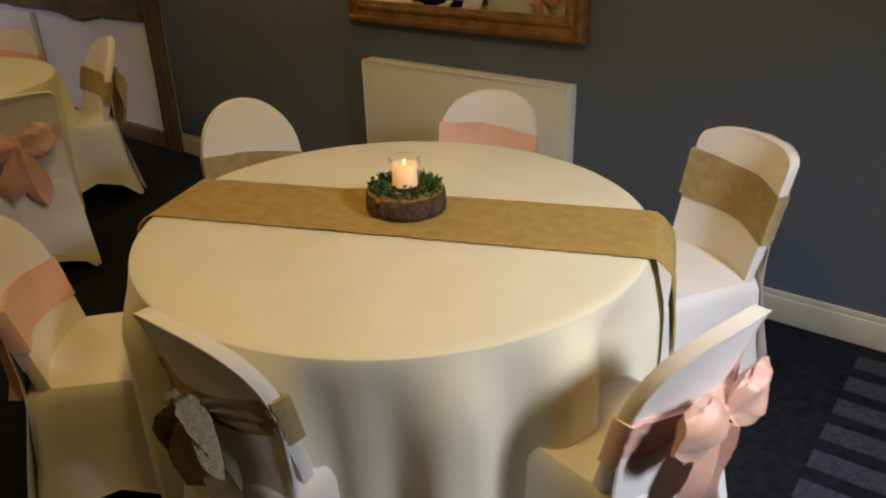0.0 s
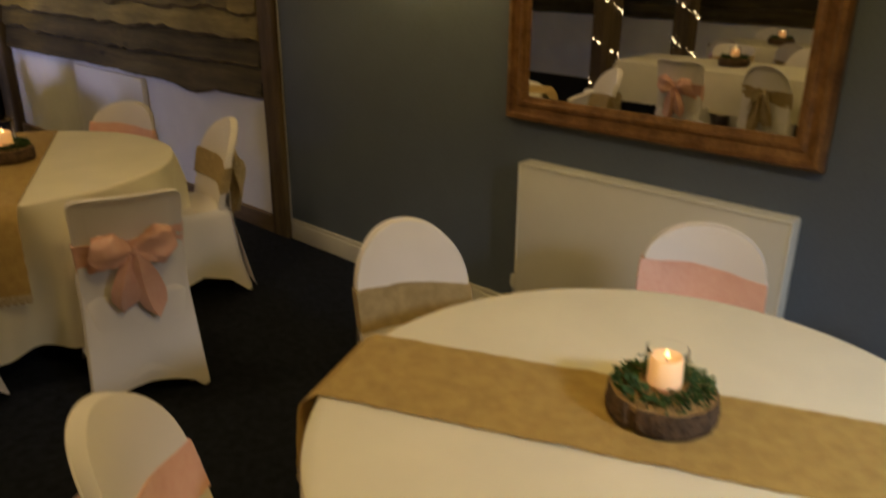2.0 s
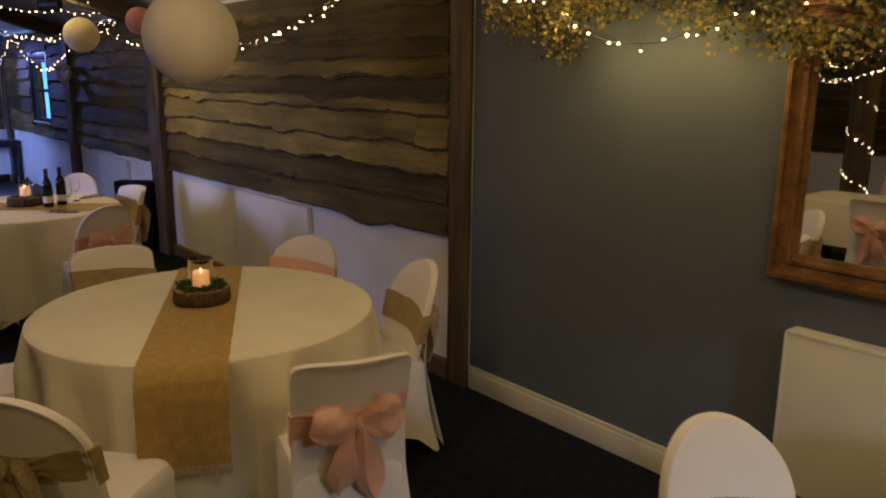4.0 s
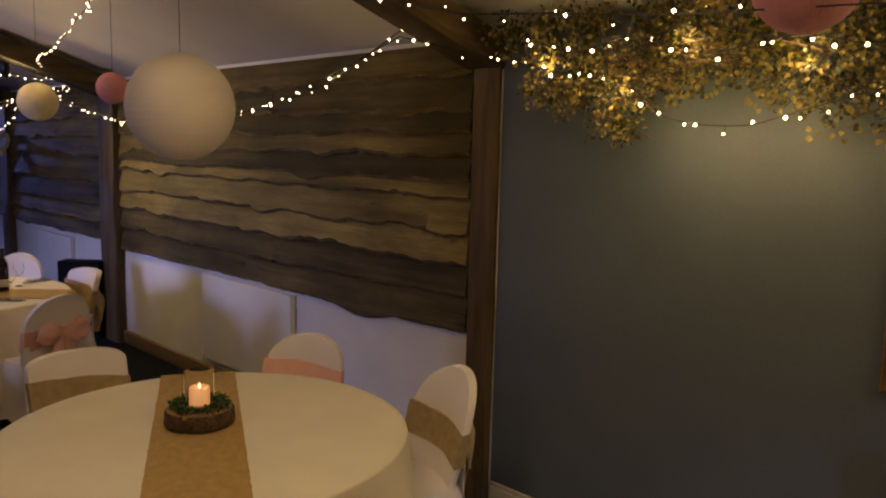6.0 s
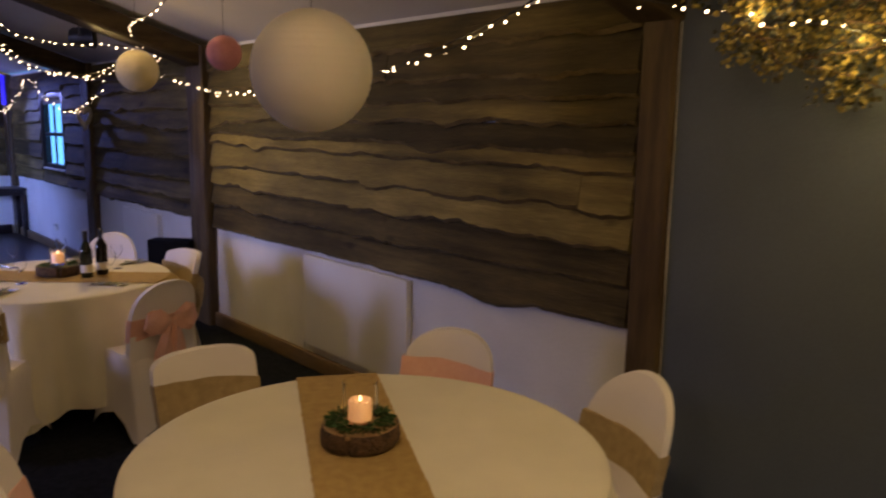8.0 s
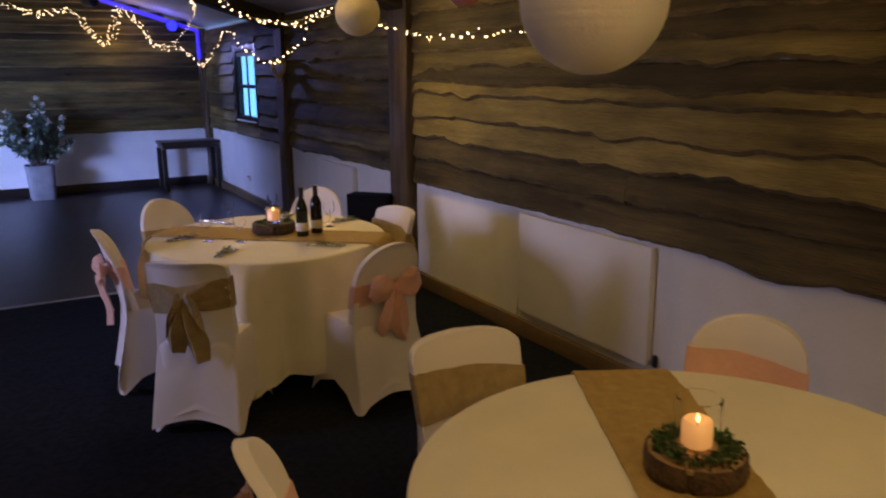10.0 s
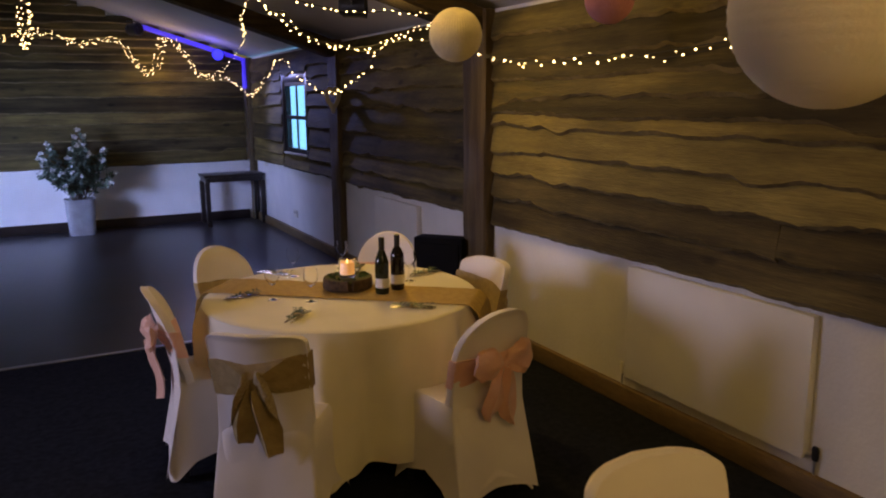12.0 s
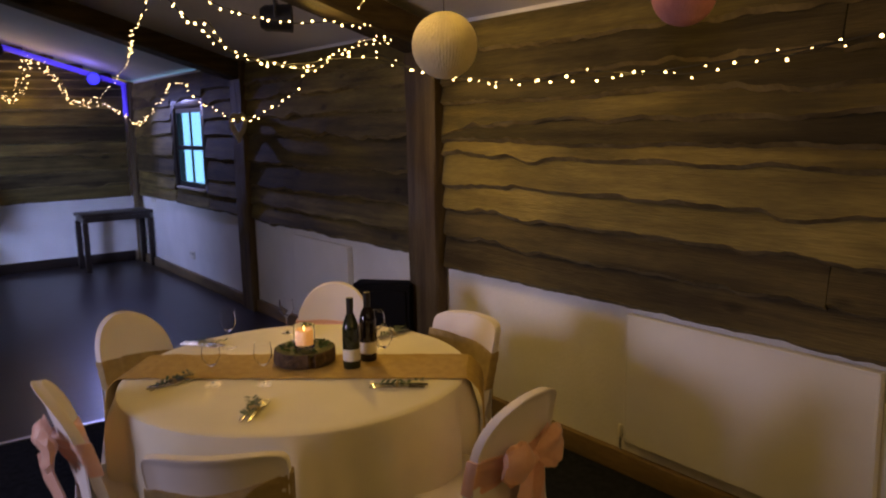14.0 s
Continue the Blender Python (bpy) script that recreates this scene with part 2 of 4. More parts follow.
M_SKYB = mat("dusk_backdrop", (0.1, 0.2, 0.4), 1.0, var=0.0, bump=0.0, emit=(0.12, 0.46, 0.95), strength=2.2)
M_WICKER = mat("white_wicker", (0.82, 0.78, 0.72), 0.8, var=0.1, scale=20, bump=0.5, bscale=150)


# ---- builders ----
def mesh_of(name, bm, material, smooth=True):
    bmesh.ops.recalc_face_normals(bm, faces=bm.faces[:])
    me = bpy.data.meshes.new(name)
    bm.to_mesh(me)
    bm.free()
    me.materials.append(material)
    if smooth:
        me.polygons.foreach_set("use_smooth", [True] * len(me.polygons))
        me.set_sharp_from_angle(angle=radians(40))
    return me


def part(name, bm, material, parent, label="", smooth=True):
    ob = new(name, mesh_of(name, bm, material, smooth))
    ob.parent = parent
    if label:
        ob["label"] = label
    return ob


def share(name, me, parent, m, label=""):
    ob = new(name, me)
    ob.parent = parent
    ob.matrix_basis = m
    if label:
        ob["label"] = label
    return ob


def thing(name, m, label, category, group="", kind=""):
    ob = new(name)
    ob.empty_display_size = 0.1
    ob.matrix_world = m
    return tagged(ob, label, category, group, kind)


def solid(name, bm, material, label, category, kind="structure", m=None, smooth=True):
    ob = new(name, mesh_of(name, bm, material, smooth))
    if m is not None:
        ob.matrix_world = m
    return tagged(ob, label, category, "", kind)


def box(bm, x0, y0, z0, x1, y1, z1, bevel=0.0):
    r = bmesh.ops.create_cube(bm, size=1.0, matrix=Matrix.LocRotScale(((x0 + x1) / 2, (y0 + y1) / 2, (z0 + z1) / 2), None, (x1 - x0, y1 - y0, z1 - z0)))
    if bevel:
        vs = set(r["verts"])
        es = [e for e in bm.edges if e.verts[0] in vs and e.verts[1] in vs]
        bmesh.ops.bevel(bm, geom=es, offset=bevel, segments=2, affect="EDGES", profile=0.6)
    return bm


def boxed(*a, bevel=0.0):
    return box(bmesh.new(), *a, bevel=bevel)


def loft(bm, rings, closed=True, cap0=False, cap1=False):
    vr = [[bm.verts.new(p) for p in ring] for ring in rings]
    n = len(vr[0])
    for a, b in zip(vr, vr[1:]):
        for i in range(n if closed else n - 1):
            j = (i + 1) % n
            bm.faces.new((a[i], a[j], b[j], b[i]))
    if cap0:
        bm.faces.new(vr[0])
    if cap1:
        bm.faces.new(vr[-1])
    return vr


def lathe(profile, seg=24, bm=None, cx=0.0, cy=0.0):
    bm = bm or bmesh.new()
    loft(bm, [[(cx + r * math.cos(2 * math.pi * i / seg), cy + r * math.sin(2 * math.pi * i / seg), z) for i in range(seg)] for r, z in profile], True, profile[0][0] > 1e-4, profile[-1][0] > 1e-4)
    return bm


def tube(bm, pts, r=0.004, seg=6):
    rings = []
    for i, p in enumerate(pts):
        d = Vector(pts[min(i + 1, len(pts) - 1)]) - Vector(pts[max(i - 1, 0)])
        q = d.to_track_quat("Z", "Y")
        rings.append([Vector(p) + q @ Vector((r * math.cos(2 * math.pi * k / seg), r * math.sin(2 * math.pi * k / seg), 0)) for k in range(seg)])
    loft(bm, rings, True, True, True)
    return bm


# ---- the room: plan numbers ----
XW, XL, YF, YB = 2.85, -3.95, 15.25, -3.2
RIDGE, EAVE, SLOPE = -0.55, 2.25, 0.31


def roof(x):
    return EAVE + SLOPE * (XW - x) if x > RIDGE else EAVE + SLOPE * (XW - 2 * RIDGE + x)


rng = random.Random(7)
carpet_floor = solid("floor", boxed(XL - 0.2, YB - 0.2, -0.1, XW + 0.2, 9.58, 0.0), M_CARPET, "dark navy carpet of the dining area", "carpet")
dance = solid("dance_floor", boxed(XL - 0.2, 9.583, -0.1, XW + 0.2, YF + 0.2, 0.0), M_DANCE, "dark glossy vinyl dance floor", "dance floor")

# right wall: blue painted part, plank bays above a white dado, with a window opening
WIN = (12.68, 13.52, 1.06, 1.90)
bw = solid("wall_blue", boxed(XW, YB, 0, XW + 0.2, 4.42, EAVE + 0.02), M_BLUEWALL, "slate blue painted plaster wall", "wall")
wb = bmesh.new()
box(wb, XW, 4.42, 0, XW + 0.2, WIN[0], EAVE + 0.02)
box(wb, XW, WIN[1], 0, XW + 0.055, YF + 0.2, EAVE + 0.02)
box(wb, XW, WIN[0], 0, XW + 0.055, WIN[1], WIN[2])
box(wb, XW, WIN[0], WIN[3], XW + 0.055, WIN[1], EAVE + 0.02)
wall_east = solid("wall_east", wb, M_WHITE, "white plastered dado under waney-edge timber boards", "wall")


def gable(y0, y1):
    bm = bmesh.new()
    prof = [(XL, 0), (XW, 0), (XW, EAVE), (RIDGE, roof(RIDGE)), (XL, roof(XL))]
    loft(bm, [[(x, y0, z) for x, z in prof], [(x, y1, z) for x, z in prof]], True, True, True)
    return bm


wall_north = solid("wall_north", gable(YF, YF + 0.2), M_WHITE, "white plastered end wall under waney-edge timber boards", "wall", smooth=False)
wall_south = solid("wall_south", gable(YB - 0.2, YB), M_BLUEWALL, "slate blue painted end wall", "wall", smooth=False)
wall_west = solid("wall_west", boxed(XL - 0.2, YB - 0.2, 0, XL, YF + 0.2, roof(XL) + 0.02), M_WHITE, "white plastered side wall under dark timber boards", "wall")
cb = bmesh.new()
for xa, xb in ((XW + 0.2, RIDGE), (RIDGE, XL - 0.2)):
    loft(cb, [[(xa, y, roof(min(xa, XW)) if xa > RIDGE else roof(xa)), (xb, y, roof(xb)), (xb, y, roof(xb) + 0.12), (xa, y, roof(min(xa, XW)) + 0.12 if xa > RIDGE else roof(xa) + 0.12)] for y in (YB - 0.2, YF + 0.2)], True, True, True)
solid("ceiling", cb, M_CEIL, "white plastered sloping ceiling", "ceiling", smooth=False)

# posts, rafters
POSTS = ((4.42, 4.58), (8.62, 8.92), (11.52, 11.78), (15.04, 15.24))


def rough_box(x0, y0, z0, x1, y1, z1, seed, n=14, amp=0.006):
    """A hewn timber: a square section whose edges wander along its height."""
    bm = bmesh.new()
    rings = []
    for k in range(n + 1):
        z = z0 + (z1 - z0) * k / n
        r = [Vector((noise.noise((seed, k * 0.45, c)), noise.noise((seed + 9, k * 0.45, c)), 0)) * amp for c in range(8)]
        c = 0.012
        pts = [(x0 + c, y0), (x1 - c, y0), (x1, y0 + c), (x1, y1 - c), (x1 - c, y1), (x0 + c, y1), (x0, y1 - c), (x0, y0 + c)]
        rings.append([Vector((px, py, z)) + r[i] for i, (px, py) in enumerate(pts)])
    loft(bm, rings, True, True, True)
    return bm


for i, (a, b) in enumerate(POSTS):
    px = XW - (0.04, 0.09, 0.07, 0.07)[i]
    p = tagged(new("post", mesh_of("post", rough_box(px, a, 0, XW - 0.001, b, EAVE + 0.02, i * 3.1), M_POST)), "dark oak post set against the wall", "post", "wall posts", "structure")
for i, (a, b, dep) in enumerate(((4.41, 4.64, 0.15), (8.64, 8.92, 0.16), (11.54, 11.80, 0.16), (-0.1, 0.15, 0.15))):
    for side in (1, -1):
        xe = XW - 0.002 if side == 1 else XL + 0.002
        bm = bmesh.new()
        n = 10
        rings = []
        for k in range(n + 1):
            x = xe + (RIDGE - xe) * k / n
            w = 0.008 * noise.noise((k * 0.5, i, side))
            zt = roof(x) - 0.003
            rings.append([(x, a + w, zt), (x, a + w, zt - dep + 0.02 + w), (x, a + 0.02, zt - dep + w), (x, b - 0.02, zt - dep - w), (x, b - w, zt - dep + 0.02), (x, b + w, zt)])
        loft(bm, rings, True, True, True)
        tagged(new("rafter", mesh_of("rafter", bm, M_BEAM)), "dark oak rafter under the white sloping ceiling", "beam", "roof beams", "structure")

# skirtings, rails
for y0, y1 in ((YB + 0.01, 1.0), (1.004, 4.41)):
    bm = boxed(XW - 0.022, y0, 0, XW - 0.001, y1, 0.105, bevel=0.003)
    box(bm, XW - 0.014, y0, 0.105, XW - 0.001, y1, 0.128, 0.004)
    solid("baseboard", bm, M_CREAM, "cream painted skirting along the blue wall", "skirting")
for (a, b), (c, d) in zip(POSTS, POSTS[1:]):
    bm = boxed(XW - 0.04, b + 0.003, 0, XW - 0.002, c - 0.003, 0.11, bevel=0.006)
    solid("baseboard", bm, M_SKIRTW, "brown stained timber skirting below the white dado", "skirting")
solid("baseboard", boxed(XL + 0.01, YF - 0.025, 0, XW - 0.1, YF - 0.001, 0.13, bevel=0.004), M_DARKWOOD, "dark skirting of the end wall", "skirting")
solid("floor_trim", boxed(XL + 0.01, 9.565, 0.0, XW - 0.05, 9.60, 0.008, bevel=0.002), M_TRIMMETAL, "aluminium strip between carpet and dance floor", "trim")


# ---- fairy lights ----
bulb_bm = bmesh.new()
bmesh.ops.create_icosphere(bulb_bm, subdivisions=1, radius=0.0057)
BULB = mesh_of("bulb", bulb_bm, M_BULB)


def fairy(points, step, label, strands=1, spread=0.03, seed=1, drop=0.015, size=1.0):
    """A string of lights along a smooth line through the points: a cable and its bulbs."""
    r = random.Random(seed)
    root = thing("fairy_lights", pose(0, 0, 0), label, "fairy lights", "strings of fairy lights")
    bm = bmesh.new()
    spots = []
    for s in range(strands):
        P = [Vector(p) + Vector((r.uniform(-1, 1), r.uniform(-1, 1), r.uniform(-1, 1))) * (spread if s else 0) for p in points]
        line = []
        for i in range(len(P) - 1):
            p0, p1, p2, p3 = P[max(i - 1, 0)], P[i], P[i + 1], P[min(i + 2, len(P) - 1)]
            for k in range(10):
                t = k / 10
                line.append(0.5 * (2 * p1 + (p2 - p0) * t + (2 * p0 - 5 * p1 + 4 * p2 - p3) * t * t + (3 * p1 - p0 - 3 * p2 + p3) * t ** 3))
        line.append(P[-1])
        tube(bm, line, 0.0028, 5)
        acc = r.uniform(0, step)
        for a, b in zip(line, line[1:]):
            d = (b - a).length
            while acc < d:
                q = a.lerp(b, acc / d)
                hang = Vector((r.uniform(-1, 1), r.uniform(-1, 1), r.uniform(-1.2, 0.5))) * drop
                tube(bm, [q, q + hang * 0.6, q + hang], 0.002, 4)
                spots.append(q + hang)
                acc += step * r.uniform(0.7, 1.3)
            acc -= d
    part("cable", bm, M_CABLE, root)
    for q in spots:
        share("bulb", BULB, root, Matrix.Translation(q) @ Matrix.Scale(size * r.uniform(0.55, 1.3), 4))
    return root


def sag(a, b, low, n=6):
    a, b = Vector(a), Vector(b)
    return [tuple(a.lerp(b, k / n) - Vector((0, 0, low * 4 * (k / n) * (1 - k / n)))) for k in range(n + 1)]


# ---- chairs ----
SHAPES = {0: (0.868, 0.650, 0.187, 2.4, 2.1, 0.055), 1: (0.852, 0.775, 0.196, 6.0, 3.0, 0.060), 2: (0.852, 0.690, 0.187, 3.2, 2.2, 0.065)}
BACK = {"shape": 0}
US = (-1.0, -0.985, -0.93, -0.86, -0.74, -0.58, -0.40, -0.2, 0.0, 0.2, 0.40, 0.58, 0.74, 0.86, 0.93, 0.985, 1.0)


def arch_w(z):
    """Half width of the chair back at a height: round, square or low domed top."""
    top, sh, w, e0, e1, _ = SHAPES[BACK["shape"]]
    if z <= sh:
        return 0.180 + (w - 0.180) * (z - 0.4) / (sh - 0.4)
    q = min(1.0, (z - sh) / (top - sh))
    return w * (1 - q ** e0) ** (1 / e1)


def back_pt(u, z, side, off=0.0):
    """A point of the padded front (side 1) or of the hollow rear (side -1) inside a thick rim."""
    top, bulge = SHAPES[BACK["shape"]][0], SHAPES[BACK["shape"]][5]
    w = max(arch_w(z), 0.004)
    x = (w + off) * u
    y = -0.165 - 0.27 * (z - 0.42) + bulge * (x / 0.19) ** 2
    inset = max(0.0, min(w * (1 - abs(u)), (top - z) * 0.9))
    if side > 0:
        th = 0.016 + 0.012 * min(1.0, inset / 0.06)
    else:
        q = min(1.0, max(0.0, (inset - 0.006) / 0.022))
        th = 0.017 - 0.011 * q * q * (3 - 2 * q) * (1.0 if z > 0.45 else 0.3)
    if abs(u) > 0.99:
        th -= 0.005
    return Vector((x, y + (1 if side > 0 else -1) * abs(side) * (th + off), z))


def back_shell(zs, off):
    return [[back_pt(u, z, 1, off) for u in US] + [back_pt(u, z, -1, off) for u in reversed(US)] for z in zs]


def ribbon(bm, pts, widths, side, th=0.006):
    rings = []
    for p, w in zip(pts, widths):
        s = Vector(side) * w
        nrm = Vector((0, -th, 0))
        p = Vector(p)
        rings.append([p - s, p - s * 0.35 + nrm * 1.6, p + s * 0.35 - nrm * 0.6, p + s, p + s * 0.35 + nrm * 0.8, p - s * 0.35 + nrm * 3])
    loft(bm, rings, True, True, True)


def make_chair(m, sash_mat, label, group, bow=0, shape=0):
    BACK["shape"] = shape
    top = SHAPES[shape][0]
    root = thing("banquet_chair", m, label, "chair", group)
    # seat and flared skirt down to four pointed feet
    bm = bmesh.new()
    N = 56
    rings = []
    for z, hx, yf, yb, hem in ((0.0, 0.230, 0.260, -0.262, 1.0), (0.10, 0.214, 0.247, -0.240, 0.72), (0.22, 0.202, 0.238, -0.218, 0.36), (0.34, 0.196, 0.232, -0.208, 0.08), (0.42, 0.197, 0.232, -0.20, 0.0), (0.450, 0.192, 0.226, -0.195, 0), (0.463, 0.185, 0.205, -0.18, 0), (0.470, 0.12, 0.13, -0.12, 0), (0.472, 0.02, 0.02, -0.02, 0)):
        ring = []
        for i in range(N):
            a = 2 * math.pi * i / N
            c, s = math.cos(a), math.sin(a)
            e = 0.30 if z < 0.45 else 0.42
            x = math.copysign(abs(c) ** e, c) * hx
            y = (yf + yb) / 2 + math.copysign(abs(s) ** e, s) * (yf - yb) / 2
            corner = min(1.0, abs(math.sin(2 * a)) ** 0.8 * 1.05)
            up = (1 - corner) * hem
            x *= 1 - 0.10 * up
            y = (yf + yb) / 2 + (y - (yf + yb) / 2) * (1 - 0.10 * up)
            ring.append((x, y, z + (0.012 if z == 0 else 0) + 0.12 * up * (1 - z / 0.34 if z < 0.34 else 0)))
        rings.append(ring)
    loft(bm, rings, True, False, True)
    part("seat_cover", bm, M_SPANDEX, root)
    # back, its cover running down to the rear feet
    bm = bmesh.new()
    zs = [0.40, 0.45, 0.52, 0.60, 0.65, 0.69, 0.72, 0.745] + [top - d for d in (0.100, 0.080, 0.062, 0.046, 0.033, 0.022, 0.014, 0.008, 0.004, 0.0015, 0.0)]
    loft(bm, back_shell(zs, 0.0), True, True, True)
    outer = []
    for z in (0.62, 0.50, 0.42, 0.30, 0.18, 0.03):
        q = (0.62 - z) / 0.59
        row = []
        for u in US:
            p = back_pt(u, max(z, 0.42), -1, 0.002)
            y = p.y * (1 - q) + q * (-0.262 + 0.03 * (1 - abs(u)))
            row.append((p.x * (1 + 0.17 * q), y, z + (0.05 * q ** 4) * (1 - u * u)))
        outer.append(row)
    loft(bm, outer, False)
    part("back_cover", bm, M_SPANDEX, root)
    # piping round the arch
    bm = bmesh.new()
    edge = [back_pt(-0.985, z, -1, 0.0) for z in zs[2:]] + [back_pt(0.985, z, -1, 0.0) for z in reversed(zs[2:])]
    tube(bm, edge, 0.0028, 6)
    part("piping", bm, M_SPANDEX, root)
    # four metal leg ends
    for sx in (-1, 1):
        for sy, yy in ((1, 0.235), (-1, -0.23)):
            part("leg", lathe([(0.010, 0), (0.013, 0.01), (0.012, 0.30)], 8, cx=sx * 0.160, cy=yy * 0.75), M_BLACKP, root)
    # sash and bow
    sash = bmesh.new()
    high = shape == 1 and sash_mat is not M_PINK
    low = 0.605 if high else 0.615 if shape == 2 else 0.560
    band = [low + (0.0165 if high else 0.0135) * k for k in range(10)]
    rings = back_shell(band, 0.006)
    zk = 0.662 if high else 0.642
    zm = (band[0] + band[-1]) / 2
    for k, ring in enumerate(rings):
        for j, p in enumerate(ring):
            p.z += 0.010 * noise.noise((p.x * 9, k * 0.2, bow)) + 0.02 * p.x / 0.2
            if j >= len(US):
                # gathered into the knot at the rear, in long creases
                g = math.exp(-(p.x / 0.075) ** 2)
                p.z = p.z + (zk - zm) * math.exp(-(p.x / 0.11) ** 2)
                p.z = zk + (p.z - zk) * (1 - 0.62 * g)
                p.y -= 0.016 * g + (0.006 - 0.004 * abs(p.x) / 0.19) * (1 + math.sin(k * 2.1 + p.x * 14 + bow))
            else:
                p.y += 0.002 * noise.noise((p.x * 20, k * 0.7, bow + 3))
    loft(sash, rings, True, True, True)
    sash_ob = part("sash", sash, sash_mat, root)
    yk = back_pt(0, zk, -1).y - 0.028
    knot = bmesh.new()
    bmesh.ops.create_icosphere(knot, subdivisions=2, radius=0.022, matrix=pose(0, yk - 0.008, zk) @ Matrix.Diagonal((0.9, 0.8, 1.15, 1)))
    for v in knot.verts:
        v.co += v.normal * 0.006 * noise.noise(v.co * 60)
    part("knot", knot, sash_mat, sash_ob)
    rr = random.Random(bow)
    for sx in (-1, 1):
        dz = rr.uniform(-0.02, 0.03)
        bm = bmesh.new()
        droop = 0.0 if sash_mat is M_PINK else 0.15
        lng = 0.135 if sash_mat is M_PINK else 0.075
        rings = []
        for k in range(21):
            t = k / 20
            hw = 0.014 + 0.050 * math.sin(math.pi * min(1.0, t * 0.86)) ** 0.8
            th = 0.006 + (0.020 if sash_mat is M_PINK else 0.018) * math.sin(math.pi * min(1.0, t * 0.95))
            c = Vector((sx * (0.010 + lng * t), yk - 0.014 - 0.012 * math.sin(math.pi * t), zk + (dz + 0.03) * t - droop * t * t))
            ring = []
            for q in range(26):
                ang = 2 * math.pi * q / 26
                wr = 1 + 0.40 * noise.noise((math.cos(ang) * 2.2, math.sin(ang) * 2.2 + t * 3.2, bow + sx * 3))
                ring.append(c + Vector((sx * -0.25 * hw * math.sin(ang), th * math.cos(ang) * wr * (1 + 0.5 * math.sin(ang * 3 + sx)), hw * math.sin(ang) * wr)))
            rings.append(ring)
        loft(bm, rings, True, True, True)
        part("bow_loop", bm, sash_mat if sash_mat is M_PINK else M_LACE, sash_ob)
        bm = bmesh.new()
        tail = [(sx * (0.012 + 0.050 * k / 6), yk - 0.010 + 0.004 * k - 0.012 * math.sin(k * 0.9 + sx), zk - 0.012 - (0.27 if sx > 0 else 0.23) * k / 6) for k in range(7)]
        ribbon(bm, tail, [0.014, 0.030, 0.042, 0.050, 0.053, 0.044, 0.006 if sash_mat is M_PINK else 0.036], (1, 0, 0.2 * sx), 0.010)
        part("tail", bm, sash_mat, sash_ob)
    return root


LP = "white spandex banquet chair with a peach satin bow"
LH = "white spandex banquet chair with a hessian sash"
proto = {}


def chair_by_back(px, py, facing, pink, shape, group, zb=0.868):
    """A chair whose back stands over (px, py) at the height zb and which faces the given compass angle."""
    d = 0.165 + 0.27 * (zb - 0.42)
    m = pose(px + d * math.cos(radians(facing)), py + d * math.sin(radians(facing)), 0, 0, 0, facing - 90)
    key = (pink, shape)
    if key in proto:
        ob = copy_thing(proto[key], m)
    else:
        ob = proto[key] = make_chair(m, M_PINK if pink else M_SASH, (LP if pink else LH) + (", round top", ", square top", ", low domed top")[shape], group, 3 if pink else 8, shape)
    ob["group"] = group
    return ob


# ---- tables ----
TOP = 0.755


def round_table(cx, cy, R, seed, corner):
    root = thing("round_table", pose(cx, cy, 0), "round wooden banquet table on folding metal legs", "table", "round tables")
    part("tabletop", lathe([(0.0, TOP - 0.03), (R - 0.03, TOP - 0.03), (R - 0.022, TOP - 0.02), (R - 0.022, TOP - 0.008), (R - 0.03, TOP - 0.004), (0.0, TOP - 0.004)], 40), M_DARKWOOD, root)
    for k in range(4):
        a = math.pi / 4 + k * math.pi / 2
        bm = bmesh.new()
        tube(bm, [(0.42 * math.cos(a), 0.42 * math.sin(a), 0.0), (0.42 * math.cos(a), 0.42 * math.sin(a), TOP - 0.03)], 0.015, 8)
        part("leg", bm, M_BLACKP, root)
    cloth = thing("tablecloth", pose(cx, cy, TOP), "cream linen tablecloth draped over the round table", "tablecloth", "tablecloths")
    bm = bmesh.new()
    N = 240
    rings = []
    levels = [0, 0.3, R - 0.145, R - 0.035, R - 0.011, R - 0.003, R] + [None] * 14
    for k, rad in enumerate(levels):
        ring = []
        for i in range(N):
            a = 2 * math.pi * i / N
            if rad is not None:
                z = (0.0, 0.0, 0.0, 0.0, -0.001, -0.006, -0.016)[k]
                rr = max(rad, 0.003)
            else:
                q = (k - 6) / 14
                hem = 0.62 + 0.10 * abs(math.cos(2 * (a - corner))) ** 3
                z = -0.016 - (hem - 0.016) * q
                f = 1.7 * math.sin(10 * a + 5.5 * noise.noise((math.cos(a) * 1.3, math.sin(a) * 1.3, seed)) + seed) * (0.55 + 0.9 * abs(noise.noise((math.cos(a) * 2.4, math.sin(a) * 2.4, seed + 2)))) + 0.30 * math.sin(17 * a + 5.0 * noise.noise((math.cos(a) * 2.1, math.sin(a) * 2.1, seed + 7)))
                f2 = noise.noise((math.cos(a) * 5, math.sin(a) * 5, seed + 4))
                g = min(1.0, 0.25 + q * 3.2)
                rr = R - 0.004 + g * (0.022 + 0.044 * f * (0.42 + 1.1 * q) + 0.03 * f2)
            if rr > R + 0.028:
                rr = R + 0.028 + 0.02 * math.tanh((rr - R - 0.028) / 0.02)
            ring.append((rr * math.cos(a), rr * math.sin(a), z))
        rings.append(ring)
    loft(bm, rings, True, True, False)
    part("cloth", bm, M_CLOTH, cloth)
    return root


